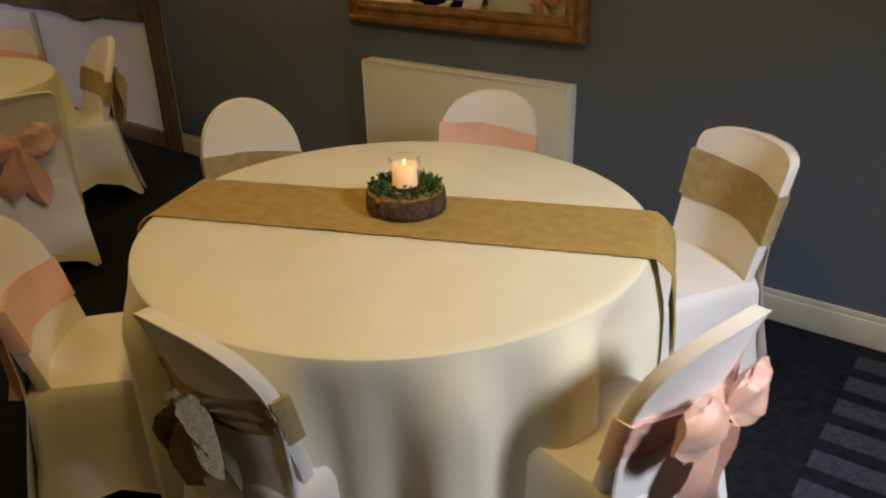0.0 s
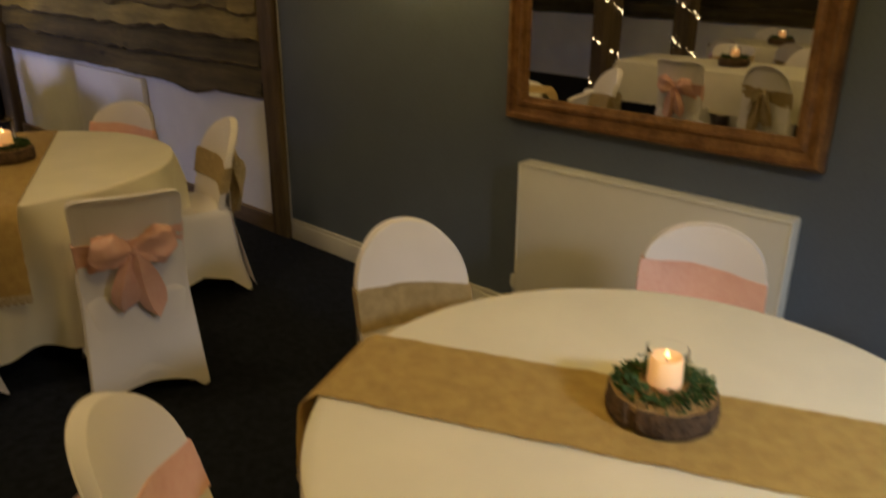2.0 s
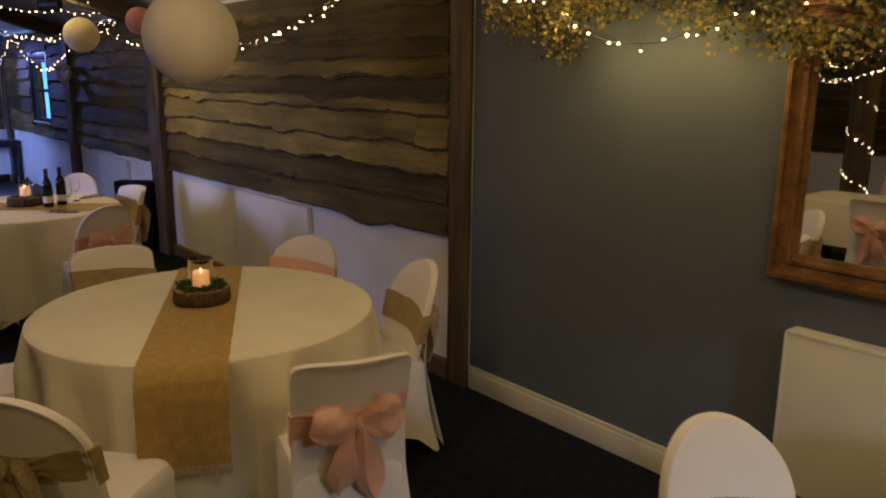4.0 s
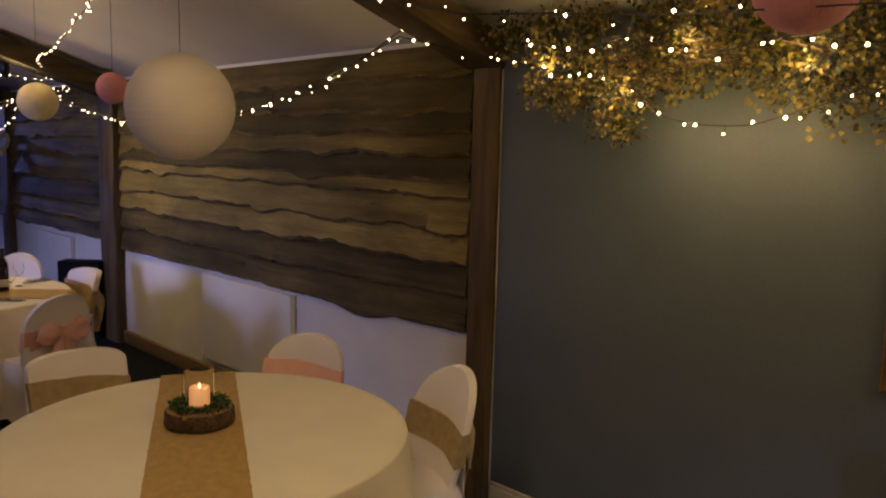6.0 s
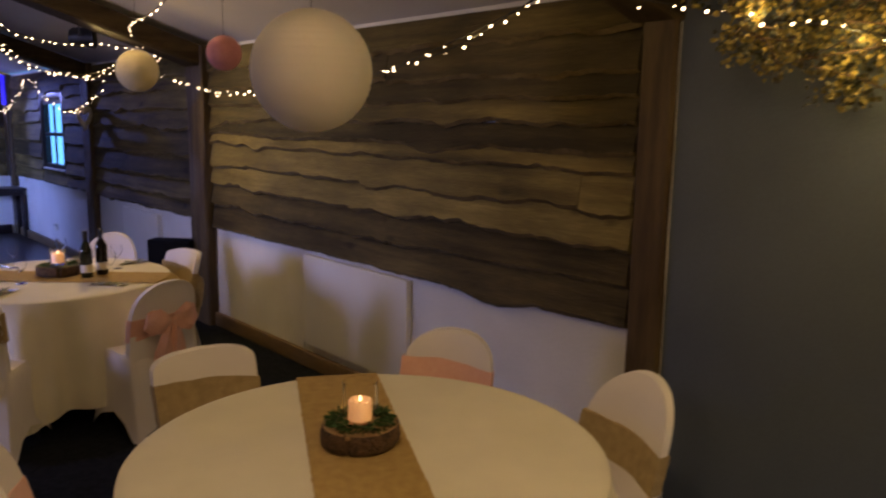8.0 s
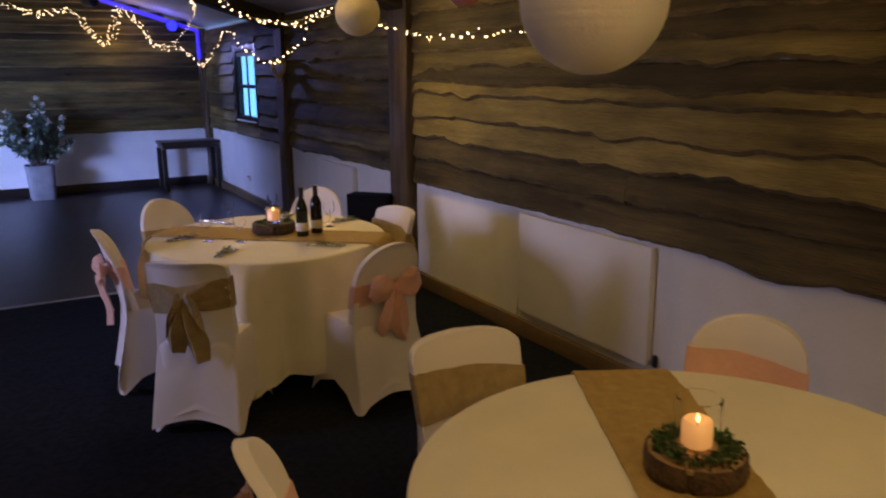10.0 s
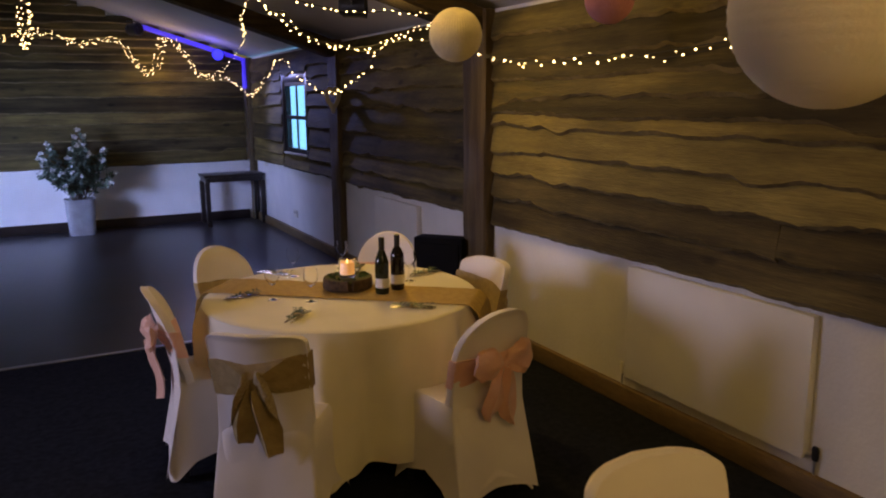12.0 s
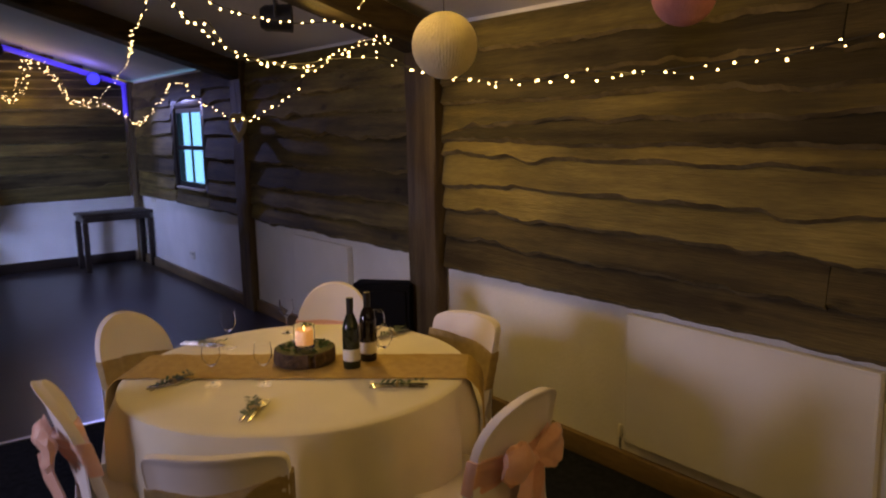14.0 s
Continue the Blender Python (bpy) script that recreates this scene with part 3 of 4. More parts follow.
def runner(cx, cy, R, ang, hang0, hang1, seed):
    root = thing("table_runner", pose(cx, cy, TOP + 0.004, 0, 0, ang), "golden brown hessian table runner with a lace hem", "table runner", "hessian runners")
    bm = bmesh.new()
    E = R + 0.054
    drop = [(E, -hang1), (E - 0.001, -hang1 * 0.6), (E - 0.006, -0.09), (E - 0.018, -0.042), (E - 0.040, -0.016), (R - 0.004, -0.002), (R - 0.025, 0)]
    path = [(-x, z * hang0 / hang1) for x, z in drop] + [((R - 0.07) * (k / 6 - 1), 0) for k in range(13)] + drop[::-1]
    fine = []
    for (x0, z0), (x1, z1) in zip(path, path[1:]):
        fine += [(x0 + (x1 - x0) * k / 4, z0 + (z1 - z0) * k / 4) for k in range(4)]
    fine.append(path[-1])
    rings = []
    for i, (x, z) in enumerate(fine):
        w0 = 0.148 + 0.004 * noise.noise((i * 0.6, seed, 0)) + 0.002 * (i % 2)
        w1 = 0.148 + 0.004 * noise.noise((i * 0.6, seed, 7)) + 0.002 * ((i + 1) % 2)
        lift = 0.006 * max(0, noise.noise((i * 0.25, seed, 3))) if abs(x) < R - 0.06 else 0
        nx, nz = (0.0, 0.003) if abs(x) < R + 0.004 else (math.copysign(0.004, x), 0.001)
        low = [(x + (0.012 * noise.noise((j, seed, i * 0.1)) if z < -0.05 else 0), -w0 + (w0 + w1) * j / 6, z + (lift if j in (0, 6) else 0)) for j in range(7)]
        rings.append(low + [(px + nx, py, pz + nz) for px, py, pz in reversed(low)])
    loft(bm, rings, True, True, True)
    part("fabric", bm, M_HESSIAN, root)
    for sgn, hang in ((-1, hang0), (1, hang1)):
        bm = bmesh.new()
        rings = []
        for j in range(37):
            y = -0.15 + 0.30 * j / 36
            sc = 0.012 * abs(math.sin(j * math.pi / 3))
            rings.append([(sgn * (E + 0.002), y, -hang + 0.015), (sgn * (E + 0.007), y, -hang - 0.015), (sgn * (E + 0.004), y, -hang - 0.028 - sc), (sgn * (E - 0.001), y, -hang - 0.02)])
        loft(bm, rings, True, True, True)
        part("lace_hem", bm, M_LACE, root)
    return root


def leaf_mesh(bm, p, d, up, ln, wd, bend=0.2):
    d, up = d.normalized(), up.normalized()
    s = d.cross(up).normalized()
    up = s.cross(d)
    v = [bm.verts.new(q) for q in (p, p + d * ln * 0.35 + s * wd * 0.5 + up * bend * wd * 0.4, p + d * ln * 0.72 + s * wd * 0.38 + up * bend * wd * 0.3, p + d * ln - up * bend * ln * 0.4, p + d * ln * 0.72 - s * wd * 0.38 + up * bend * wd * 0.3, p + d * ln * 0.35 - s * wd * 0.5 + up * bend * wd * 0.4, p + d * ln * 0.5)]
    for a, b in ((0, 1), (1, 2), (2, 3), (3, 4), (4, 5), (5, 0)):
        bm.faces.new((v[a], v[b], v[6]))


def rand_dir(r):
    while True:
        v = Vector((r.uniform(-1, 1), r.uniform(-1, 1), r.uniform(-1, 1)))
        if 0.1 < v.length < 1:
            return v.normalized()


def centrepiece(cx, cy, seed, moss=True, tall=False, size=1.0):
    r = random.Random(seed)
    z0 = TOP + 0.010
    log = thing("log_slice", pose(cx, cy, z0, 0, 0, seed * 40), "rustic log slice with rough bark" + (" wreathed in green foliage" if moss else ""), "log slice", "log slice centrepieces")
    R, H = 0.128 * size, 0.058
    bm = bmesh.new()
    N = 56
    rings = []
    for z, k in ((0, 0.95), (0.006, 1.0), (H * 0.35, 1.02), (H * 0.7, 1.0), (H - 0.004, 0.99), (H, 0.96)):
        ring = []
        for i in range(N):
            a = 2 * math.pi * i / N
            rr = R * k * (1 + 0.05 * noise.noise((math.cos(a) * 1.5, math.sin(a) * 1.5, seed)) + 0.035 * noise.noise((math.cos(a) * 9, math.sin(a) * 9, z * 30 + seed)))
            if i in (0, 1) or i == 21:
                rr *= 0.90
            ring.append((rr * math.cos(a), rr * math.sin(a), z))
        rings.append(ring)
    loft(bm, rings, True, True, False)
    part("bark", bm, M_BARK, log)
    part("cut_face", lathe([(0.0, H - 0.012), (R * 0.955, H - 0.012), (R * 0.955, H - 0.001), (R * 0.5, H), (0.0, H)], 40), M_LOGTOP if moss else M_MOSSTOP, log)
    if moss:
        bm = bmesh.new()
        for k in range(760):
            a = r.uniform(0, 2 * math.pi)
            rad = R * r.uniform(0.42, 0.84)
            p = Vector((rad * math.cos(a), rad * math.sin(a), H + r.uniform(-0.004, 0.024)))
            d = Vector((math.cos(a) + r.uniform(-0.9, 0.9), math.sin(a) + r.uniform(-0.9, 0.9), r.uniform(-0.5, 0.9)))
            leaf_mesh(bm, p, d, rand_dir(r), r.uniform(0.010, 0.020), r.uniform(0.006, 0.010))
        tagged(part("foliage_wreath", bm, M_MOSS, log, "bright green foliage ring"), kind="stuff")
    else:
        bm = bmesh.new()
        for k in range(60):
            a = r.uniform(0, 2 * math.pi)
            rad = R * r.uniform(0.35, 0.8)
            p = Vector((rad * math.cos(a), rad * math.sin(a), H))
            leaf_mesh(bm, p, Vector((math.cos(a), math.sin(a), r.uniform(0, 0.6))), rand_dir(r), 0.025, 0.010)
        tagged(part("foliage_wreath", bm, M_MOSS, log, "sparse green sprigs"), kind="stuff")
    zc = z0 + H + 0.001
    h, rg = (0.125, 0.052) if tall else (0.088, 0.043)
    holder = thing("candle_holder", pose(cx, cy, zc), "clear glass candle holder standing on the log slice", "candle holder", "candle holders")
    g = part("glass", lathe([(0.0, 0.0), (rg * 0.92, 0.0), (rg, 0.006), (rg, h), (rg - 0.003, h + 0.002), (rg - 0.004, h), (rg - 0.004, 0.010), (0.0, 0.008)], 32), M_GLASS, holder)
    g.visible_shadow = False
    candle = thing("pillar_candle", pose(cx, cy, zc + 0.011), "lit cream pillar candle inside the glass", "candle", "candles")
    part("wax", lathe([(0.0, 0), (0.034, 0), (0.035, 0.004), (0.035, 0.056), (0.032, 0.060), (0.020, 0.052), (0.0, 0.046)], 28), M_WAX, candle)
    part("wick", lathe([(0.0015, 0.046), (0.0012, 0.056)], 6), M_CABLE, candle)
    part("flame", lathe([(0.0, 0.053), (0.004, 0.057), (0.0045, 0.062), (0.002, 0.070), (0.0, 0.076)], 10), M_FLAME, candle)


T1, T2, T3 = (1.460, 1.312, 0.702), (1.356, 4.435, 0.692), (1.328, 7.602, 0.668)
for (cx, cy, R), sd, cor in ((T1, 1.7, 2.2), (T2, 5.1, 0.5), (T3, 9.4, 0.9)):
    round_table(cx, cy, R, sd, cor)
runner(1.478, 1.312, T1[2], -67.2, 0.22, 0.26, 1)
runner(1.32, 4.435, T2[2], 62.0, 0.34, 0.3, 2)
runner(1.33, 7.602, T3[2], -39.9, 0.3, 0.3, 3)
centrepiece(1.515, 1.315, 1, size=0.88)
centrepiece(1.355, 4.485, 2, tall=True, size=0.90)
centrepiece(1.375, 7.635, 3, moss=False, size=0.95)
# back place, facing, pink sash or hessian, round, square or domed top, height of the back place
for px, py, facing, pink, shape, zb in ((2.46, 1.655, 202, 1, 2, 0.852), (1.79, 2.37, 246, 0, 0, 0.868), (0.64, 2.03, 317, 1, 0, 0.868),
                                        (0.69, 1.19, 0, 0, 0, 0.71), (1.278, 0.338, 76, 1, 0, 0.74), (2.43, 0.615, 150, 0, 1, 0.848),
                                        (1.335, 3.285, 72, 1, 1, 0.848), (2.30, 4.12, 168, 0, 0, 0.868), (2.20, 5.00, 212, 1, 2, 0.852),
                                        (1.255, 5.40, 268, 0, 1, 0.848), (0.43, 4.94, 349, 1, 0, 0.868), (0.43, 3.62, 38, 0, 0, 0.868),
                                        (1.64, 6.61, 99, 1, 0, 0.78), (0.675, 6.80, 54, 0, 1, 0.848), (0.43, 7.70, 354, 1, 0, 0.868),
                                        (0.905, 8.55, 291, 0, 0, 0.868), (1.975, 8.47, 234, 1, 0, 0.868), (2.155, 7.50, 185, 0, 1, 0.848)):
    chair_by_back(px, py, facing, pink, shape, "chairs round the tables", zb)


# ---- loose things on the third table ----
def tri_leafs(bm, r, base, d, n, ln):
    for k in range(n):
        p = base + d * (0.11 * k / n)
        side = Vector((-d.y, d.x, 0)) * (1 if k % 2 else -1)
        leaf_mesh(bm, p, d * 0.7 + side + Vector((0, 0, r.uniform(0.0, 0.5))), Vector((0, 0, 1)), ln * r.uniform(0.8, 1.2), ln * 0.4)


def place_setting(x, y, ang, seed):
    r = random.Random(seed)
    root = thing("cutlery_bundle", pose(x, y, TOP + 0.003, 0, 0, ang), "knife and fork bundle tied with a green sprig", "cutlery", "cutlery bundles")
    bm = bmesh.new()
    box(bm, -0.10, 0.008, 0.0, 0.02, 0.018, 0.006, 0.002)
    box(bm, 0.02, 0.005, 0.0, 0.11, 0.024, 0.004, 0.0015)
    part("knife", bm, M_STEEL, root)
    bm = bmesh.new()
    box(bm, -0.10, -0.018, 0.0, 0.04, -0.010, 0.006, 0.002)
    box(bm, 0.04, -0.026, 0.0, 0.062, -0.002, 0.005, 0.0015)
    for k in range(4):
        box(bm, 0.062, -0.026 + 0.0068 * k, 0.001, 0.10, -0.0225 + 0.0068 * k, 0.004)
    part("fork", bm, M_STEEL, root)
    bm = bmesh.new()
    tube(bm, [(-0.09, 0.01, 0.010), (0.0, -0.004, 0.014), (0.09, 0.006, 0.010)], 0.002, 5)
    tri_leafs(bm, r, Vector((-0.07, 0.01, 0.010)), Vector((1, -0.1, 0)), 12, 0.035)
    tri_leafs(bm, r, Vector((0.0, 0.0, 0.012)), Vector((0.9, 0.4, 0)).normalized(), 8, 0.030)
    part("sprig", bm, M_FOLIAGE, root, "dark green leafy sprig")
    part("twine", lathe([(0.017, -0.004), (0.019, 0.0), (0.017, 0.004)], 12), M_SASH, root).matrix_basis = pose(0, 0, 0.009, 0, 90, 0) @ Matrix.Diagonal((0.55, 1.35, 1, 1))


for k, (x, y, ang) in enumerate(((0.88, 7.73, 12), (1.00, 7.27, 48), (1.14, 8.16, -55), (1.50, 7.16, -38), (1.86, 7.74, 12), (1.60, 8.06, 60))):
    place_setting(x, y, ang, 30 + k)


def wine_glass(x, y, h=0.155):
    root = thing("wine_glass", pose(x, y, TOP + 0.002), "clear stemmed wine glass on the tablecloth", "wine glass", "wine glasses")
    prof = [(0.0, 0.0), (0.030, 0.0), (0.031, 0.002), (0.006, 0.008), (0.004, 0.02), (0.004, h * 0.45), (0.018, h * 0.52), (0.033, h * 0.68), (0.034, h * 0.8), (0.029, h), (0.0275, h), (0.032, h * 0.8), (0.031, h * 0.68), (0.016, h * 0.535), (0.0, h * 0.51)]
    g = part("glass", lathe(prof, 24), M_GLASS, root)
    g.visible_shadow = False


for x, y in ((0.99, 7.62), (1.14, 7.50), (1.60, 7.40), (1.72, 7.64), (1.22, 8.04), (1.52, 8.10)):
    wine_glass(x, y)


def bottle(x, y, material, label, shoulder):
    root = thing("wine_bottle", pose(x, y, TOP + 0.008) @ Matrix.Diagonal((0.9, 0.9, 0.9, 1)), label, "wine bottle", "wine bottles")
    prof = [(0.0, 0.0), (0.036, 0.0), (0.0375, 0.005), (0.0375, 0.17)] + [(0.0375 - 0.0235 * (k / 6) ** shoulder, 0.17 + 0.012 * k) for k in range(1, 7)] + [(0.0138, 0.29), (0.0155, 0.292), (0.0155, 0.305), (0.0, 0.305)]
    b = part("bottle_glass", lathe(prof, 28), material, root)
    part("label", lathe([(0.0381, 0.035), (0.0383, 0.036), (0.0383, 0.085), (0.0381, 0.086)], 28), M_LABEL, root, "pale paper label")
    part("capsule", lathe([(0.0146, 0.235), (0.0150, 0.236), (0.0158, 0.291), (0.0160, 0.306), (0.0, 0.307)], 20), M_BLACKP, root, "dark foil capsule")


bottle(1.482, 7.45, M_BOTTLE, "dark green wine bottle with sloping shoulders", 1.3)
bottle(1.582, 7.49, M_BOTTLE2, "almost black wine bottle with a pale label", 2.2)


# ---- radiators ----
M_RADW = mat("white_enamel", (0.78, 0.77, 0.73), 0.5, var=0.03, scale=4, bump=0.0)

def radiator(y0, y1, z0, z1, label, enamel, out=0.032, deep=1.0):
    root = thing("radiator", pose(XW - out * deep, (y0 + y1) / 2, 0) @ Matrix.Diagonal((deep, 1, 1, 1)), label, "radiator", "wall radiators")
    L = y1 - y0
    part("panel", boxed(-0.052, -L / 2, z0, -0.012, L / 2, z1, bevel=0.008), enamel, root)
    part("back_panel", boxed(0.005, -L / 2 + 0.01, z0 + 0.01, 0.025, L / 2 - 0.01, z1 - 0.01, bevel=0.005), M_RAD, root)
    bm = boxed(-0.055, -L / 2 - 0.002, z1 - 0.004, 0.028, L / 2 + 0.002, z1 + 0.008, bevel=0.003)
    part("top_grille", bm, enamel, root)
    for sy in (-1, 1):
        part("side_cover", boxed(-0.054, sy * L / 2 - 0.004, z0 + 0.02, 0.026, sy * L / 2 + 0.006 if sy > 0 else -L / 2 + 0.008, z1 - 0.002, bevel=0.002), enamel, root)
        bm = bmesh.new()
        tube(bm, [(0.0, sy * (L / 2 + 0.045), 0.003), (0.0, sy * (L / 2 + 0.045), z0 + 0.02)], 0.0075, 8)
        tube(bm, [(0.0, sy * (L / 2 + 0.045), z0 + 0.02), (0.0, sy * (L / 2 - 0.01), z0 + 0.02)], 0.009, 8)
        pipe = part("pipe", bm, M_TRIMMETAL, root)
        part("valve", lathe([(0.014, z0 + 0.005), (0.017, z0 + 0.02), (0.017, z0 + 0.055), (0.012, z0 + 0.068), (0.0, z0 + 0.07)], 14, cx=0.0, cy=sy * (L / 2 + 0.045)), M_RAD if sy > 0 else M_BLACKP, root)


radiator(1.50, 2.64, 0.20, 0.81, "cream enamelled panel radiator on the blue wall below the mirror", M_RAD)
radiator(6.08, 7.20, 0.17, 0.79, "white panel radiator on the white dado", M_RADW, 0.031, 0.5)
radiator(9.78, 10.66, 0.17, 0.80, "white panel radiator on the white dado near the dance floor", M_RADW, 0.031, 0.6)

# ---- mirror in a gilt frame ----
my0, my1, mz0, mz1, fw = 1.45, 2.76, 0.985, 1.98, 0.105
mirror = thing("wall_mirror", pose(XW - 0.002, 0, 0), "large rectangular mirror in a bronze gilt wooden frame", "mirror")
part("mirror_glass", boxed(-0.022, my0 + fw - 0.01, mz0 + fw - 0.01, -0.012, my1 - fw + 0.01, mz1 - fw + 0.01), M_MIRROR, mirror, smooth=False)
PROF = ((0.0, 0.0), (0.030, 0.0), (0.050, 0.012), (0.052, 0.028), (0.040, 0.034), (0.036, 0.060), (0.046, 0.070), (0.046, 0.082), (0.030, 0.088), (0.026, 0.105), (0.012, 0.105))
corners = ((my0, mz0, 1, 1), (my1, mz0, -1, 1), (my1, mz1, -1, -1), (my0, mz1, 1, -1))
for k in range(4):
    (ya, za, sa, ta), (yb, zb, sb, tb) = corners[k], corners[(k + 1) % 4]
    bm = bmesh.new()
    loft(bm, [[(-h, ya + sa * w, za + ta * w) for h, w in PROF], [(-h, yb + sb * w, zb + tb * w) for h, w in PROF]], True, True, True)
    part("frame_rail", bm, M_GOLD, mirror, smooth=False)

# ---- window ----
win = tagged(new("window_1"), "small black framed sash window with blue dusk outside", "window", kind="structure")
win.matrix_world = pose(XW, 0, 0)
y0, y1, z0, z1 = WIN
bm = bmesh.new()
for a in ((-0.015, y0, z0, 0.05, y0 + 0.05, z1), (-0.015, y1 - 0.05, z0, 0.05, y1, z1), (-0.015, y0 + 0.05, z1 - 0.05, 0.05, y1 - 0.05, z1), (-0.015, y0 + 0.05, z0, 0.05, y1 - 0.05, z0 + 0.05)):
    box(bm, *a)
part("window_frame", bm, M_FRAME, win)
zm = (z0 + z1) / 2
part("meeting_rail", boxed(-0.01, y0 + 0.05, zm - 0.022, 0.04, y1 - 0.05, zm + 0.022, bevel=0.004), M_FRAME, win)
for za, zb in ((z0 + 0.05, zm - 0.022), (zm + 0.022, z1 - 0.05)):
    part("glazing_bar", boxed(-0.002, (y0 + y1) / 2 - 0.010, za, 0.02, (y0 + y1) / 2 + 0.010, zb), M_FRAME, win)
    for ya, yb in ((y0 + 0.05, (y0 + y1) / 2 - 0.010), ((y0 + y1) / 2 + 0.010, y1 - 0.05)):
        pane = part("pane", boxed(0.006, ya, za, 0.010, yb, zb), M_GLASS, win)
        pane.visible_shadow = False
part("window_sill", boxed(-0.05, y0 + 0.0, z0 - 0.022, -0.002, y1 + 0.0, z0 - 0.002, bevel=0.005), M_CREAM, win)
part("architrave", boxed(-0.034, y0 - 0.09, z1 + 0.082, -0.002, y1 + 0.09, z1 + 0.16, bevel=0.006), M_DARKWOOD, win)
part("architrave", boxed(-0.030, y0, z1 + 0.002, -0.002, y1, z1 + 0.080, bevel=0.006), M_DARKWOOD, win)
for a in ((-0.030, y0 - 0.09, z0 - 0.03, -0.002, y0 - 0.002, z1 + 0.08), (-0.030, y1 + 0.002, z0 - 0.03, -0.002, y1 + 0.09, z1 + 0.08)):
    part("architrave", boxed(*a, bevel=0.006), M_DARKWOOD, win)
bd = solid("backdrop", boxed(XW + 1.2, 10.0, -0.5, XW + 1.22, 18.0, 4.0), M_SKYB, "plain blue dusk outside the window", "backdrop")

# ---- waney-edge boards ----
def board(parent, m, length, z0, z1, material, seed, proud=0.044, wave=0.022):
    """One lapped board with a natural wavy lower edge, its length along local x, facing local -y."""
    n = max(6, int(length / 0.030))
    tilt = 0.045 * noise.noise((seed * 3.3, 1.5, 0.5)) if length > 1.2 else 0.0
    bm = bmesh.new()
    rings = []
    for i in range(n + 1):
        x = length * i / n
        w = tilt * (i / n - 0.5) + wave * (0.7 * noise.noise((x * 1.3, seed, 0)) + 0.8 * noise.noise((x * 3.6, seed, 5)) + 0.5 * abs(noise.noise((x * 9, seed, 9))) + 0.35 * noise.noise((x * 17, seed, 3)))
        dip = max(0.0, noise.noise((x * 2.0, seed, 21)) - 0.34) * 0.13
        zb = z0 + w - dip
        bulge = 0.006 * noise.noise((x * 1.7, seed, 13))
        zt = max(z1 + 0.03, zb + 0.04)
        rings.append([(x, -0.002, zb + 0.006), (x, -proud + 0.020 - bulge, zb), (x, -proud - bulge, zb + 0.016 + 0.016 * abs(noise.noise((x * 2.3, seed, 31)))), (x, -(proud * 0.72) - bulge, zb + (zt - zb) * 0.5), (x, -0.012, zt), (x, -0.002, zt)])
    vr = loft(bm, rings, True, True, True)
    edge = {v for ring in vr for v in ring[1:3]}
    for f in bm.faces:
        if len(f.verts) == 4 and all(v in edge for v in f.verts):
            f.material_index = 1
    ob = part("board", bm, material, parent)
    ob.data.materials.append(M_SAPWOOD)
    ob.matrix_basis = m
    return ob


DK, MD, LT = M_BOARD_D, M_BOARD, M_BOARD_L
BAY = ((0.822, 1.00, DK), (1.00, 1.165, DK), (1.165, 1.315, LT), (1.315, 1.49, LT), (1.49, 1.565, MD), (1.565, 1.675, DK), (1.675, 1.80, MD), (1.80, 1.91, DK), (1.91, 2.07, DK), (2.07, 2.215, MD))
BAY3 = ((0.855, 1.00, MD), (1.00, 1.16, MD), (1.16, 1.37, DK), (1.37, 1.60, MD), (1.60, 1.76, MD), (1.76, 1.92, LT), (1.92, 2.05, MD), (2.05, 2.215, MD))
seed = 3.0
for bay, (ya, yb), rows in ((0, (4.585, 8.615), BAY), (1, (8.925, 11.515), BAY3), (2, (11.785, 12.59), BAY3), (3, (13.61, 15.11), BAY3)):
    for z0b, z1b, bmat in rows:
        seed += 1.7
        cuts = [ya, yb]
        if bay == 0 and int(seed) % 3 == 0:
            cuts = [ya, ya + (0.28 if int(seed) % 2 else 1.7), yb]
        for c0, c1 in zip(cuts, cuts[1:]):
            board(wall_east, pose(XW, c1 - 0.002, 0, 0, 0, -90), c1 - c0 - 0.004, z0b, z1b, bmat, seed + c0, wave=(0.018 if z0b < 0.9 else 0.030) if bay < 2 else 0.016)
for z0b, z1b in ((0.855, 1.0),):
    board(wall_east, pose(XW, 13.60, 0, 0, 0, -90), 1.00, z0b, z1b, M_BOARD, 77.0, wave=0.008)
board(wall_east, pose(XW, 13.60, 0, 0, 0, -90), 1.00, 1.99, 2.215, M_BOARD, 79.0, wave=0.006)
# end wall and far side wall
zz = 0.83
k = 0
while zz < 3.2:
    hgt = rng.uniform(0.15, 0.24) if zz < 2.0 else 0.10
    xr = XW - 0.1 if zz < 2.1 else min(XW - 0.1, XW - (zz + 0.04 - EAVE) / SLOPE)
    xl = XL + 0.02 if zz < 1.9 else max(XL + 0.02, 2 * RIDGE - xr)
    if xr - xl > 0.4:
        board(wall_north, pose(xl, YF, 0), xr - xl, zz, zz + hgt - (0.02 if zz > 2.0 else 0), (M_BOARD, M_BOARD_D, M_BOARD)[k % 3], 120.0 + k, wave=0.010)
    zz += hgt
    k += 1
zz = 0.86
while zz < 2.1:
    hgt = rng.uniform(0.15, 0.2)
    board(wall_west, pose(XL, YB + 0.02, 0, 0, 0, 90), YF - YB - 0.05, zz, min(zz + hgt, 2.12), M_BOARD_D, 160.0 + zz * 9, wave=0.01)
    zz += hgt


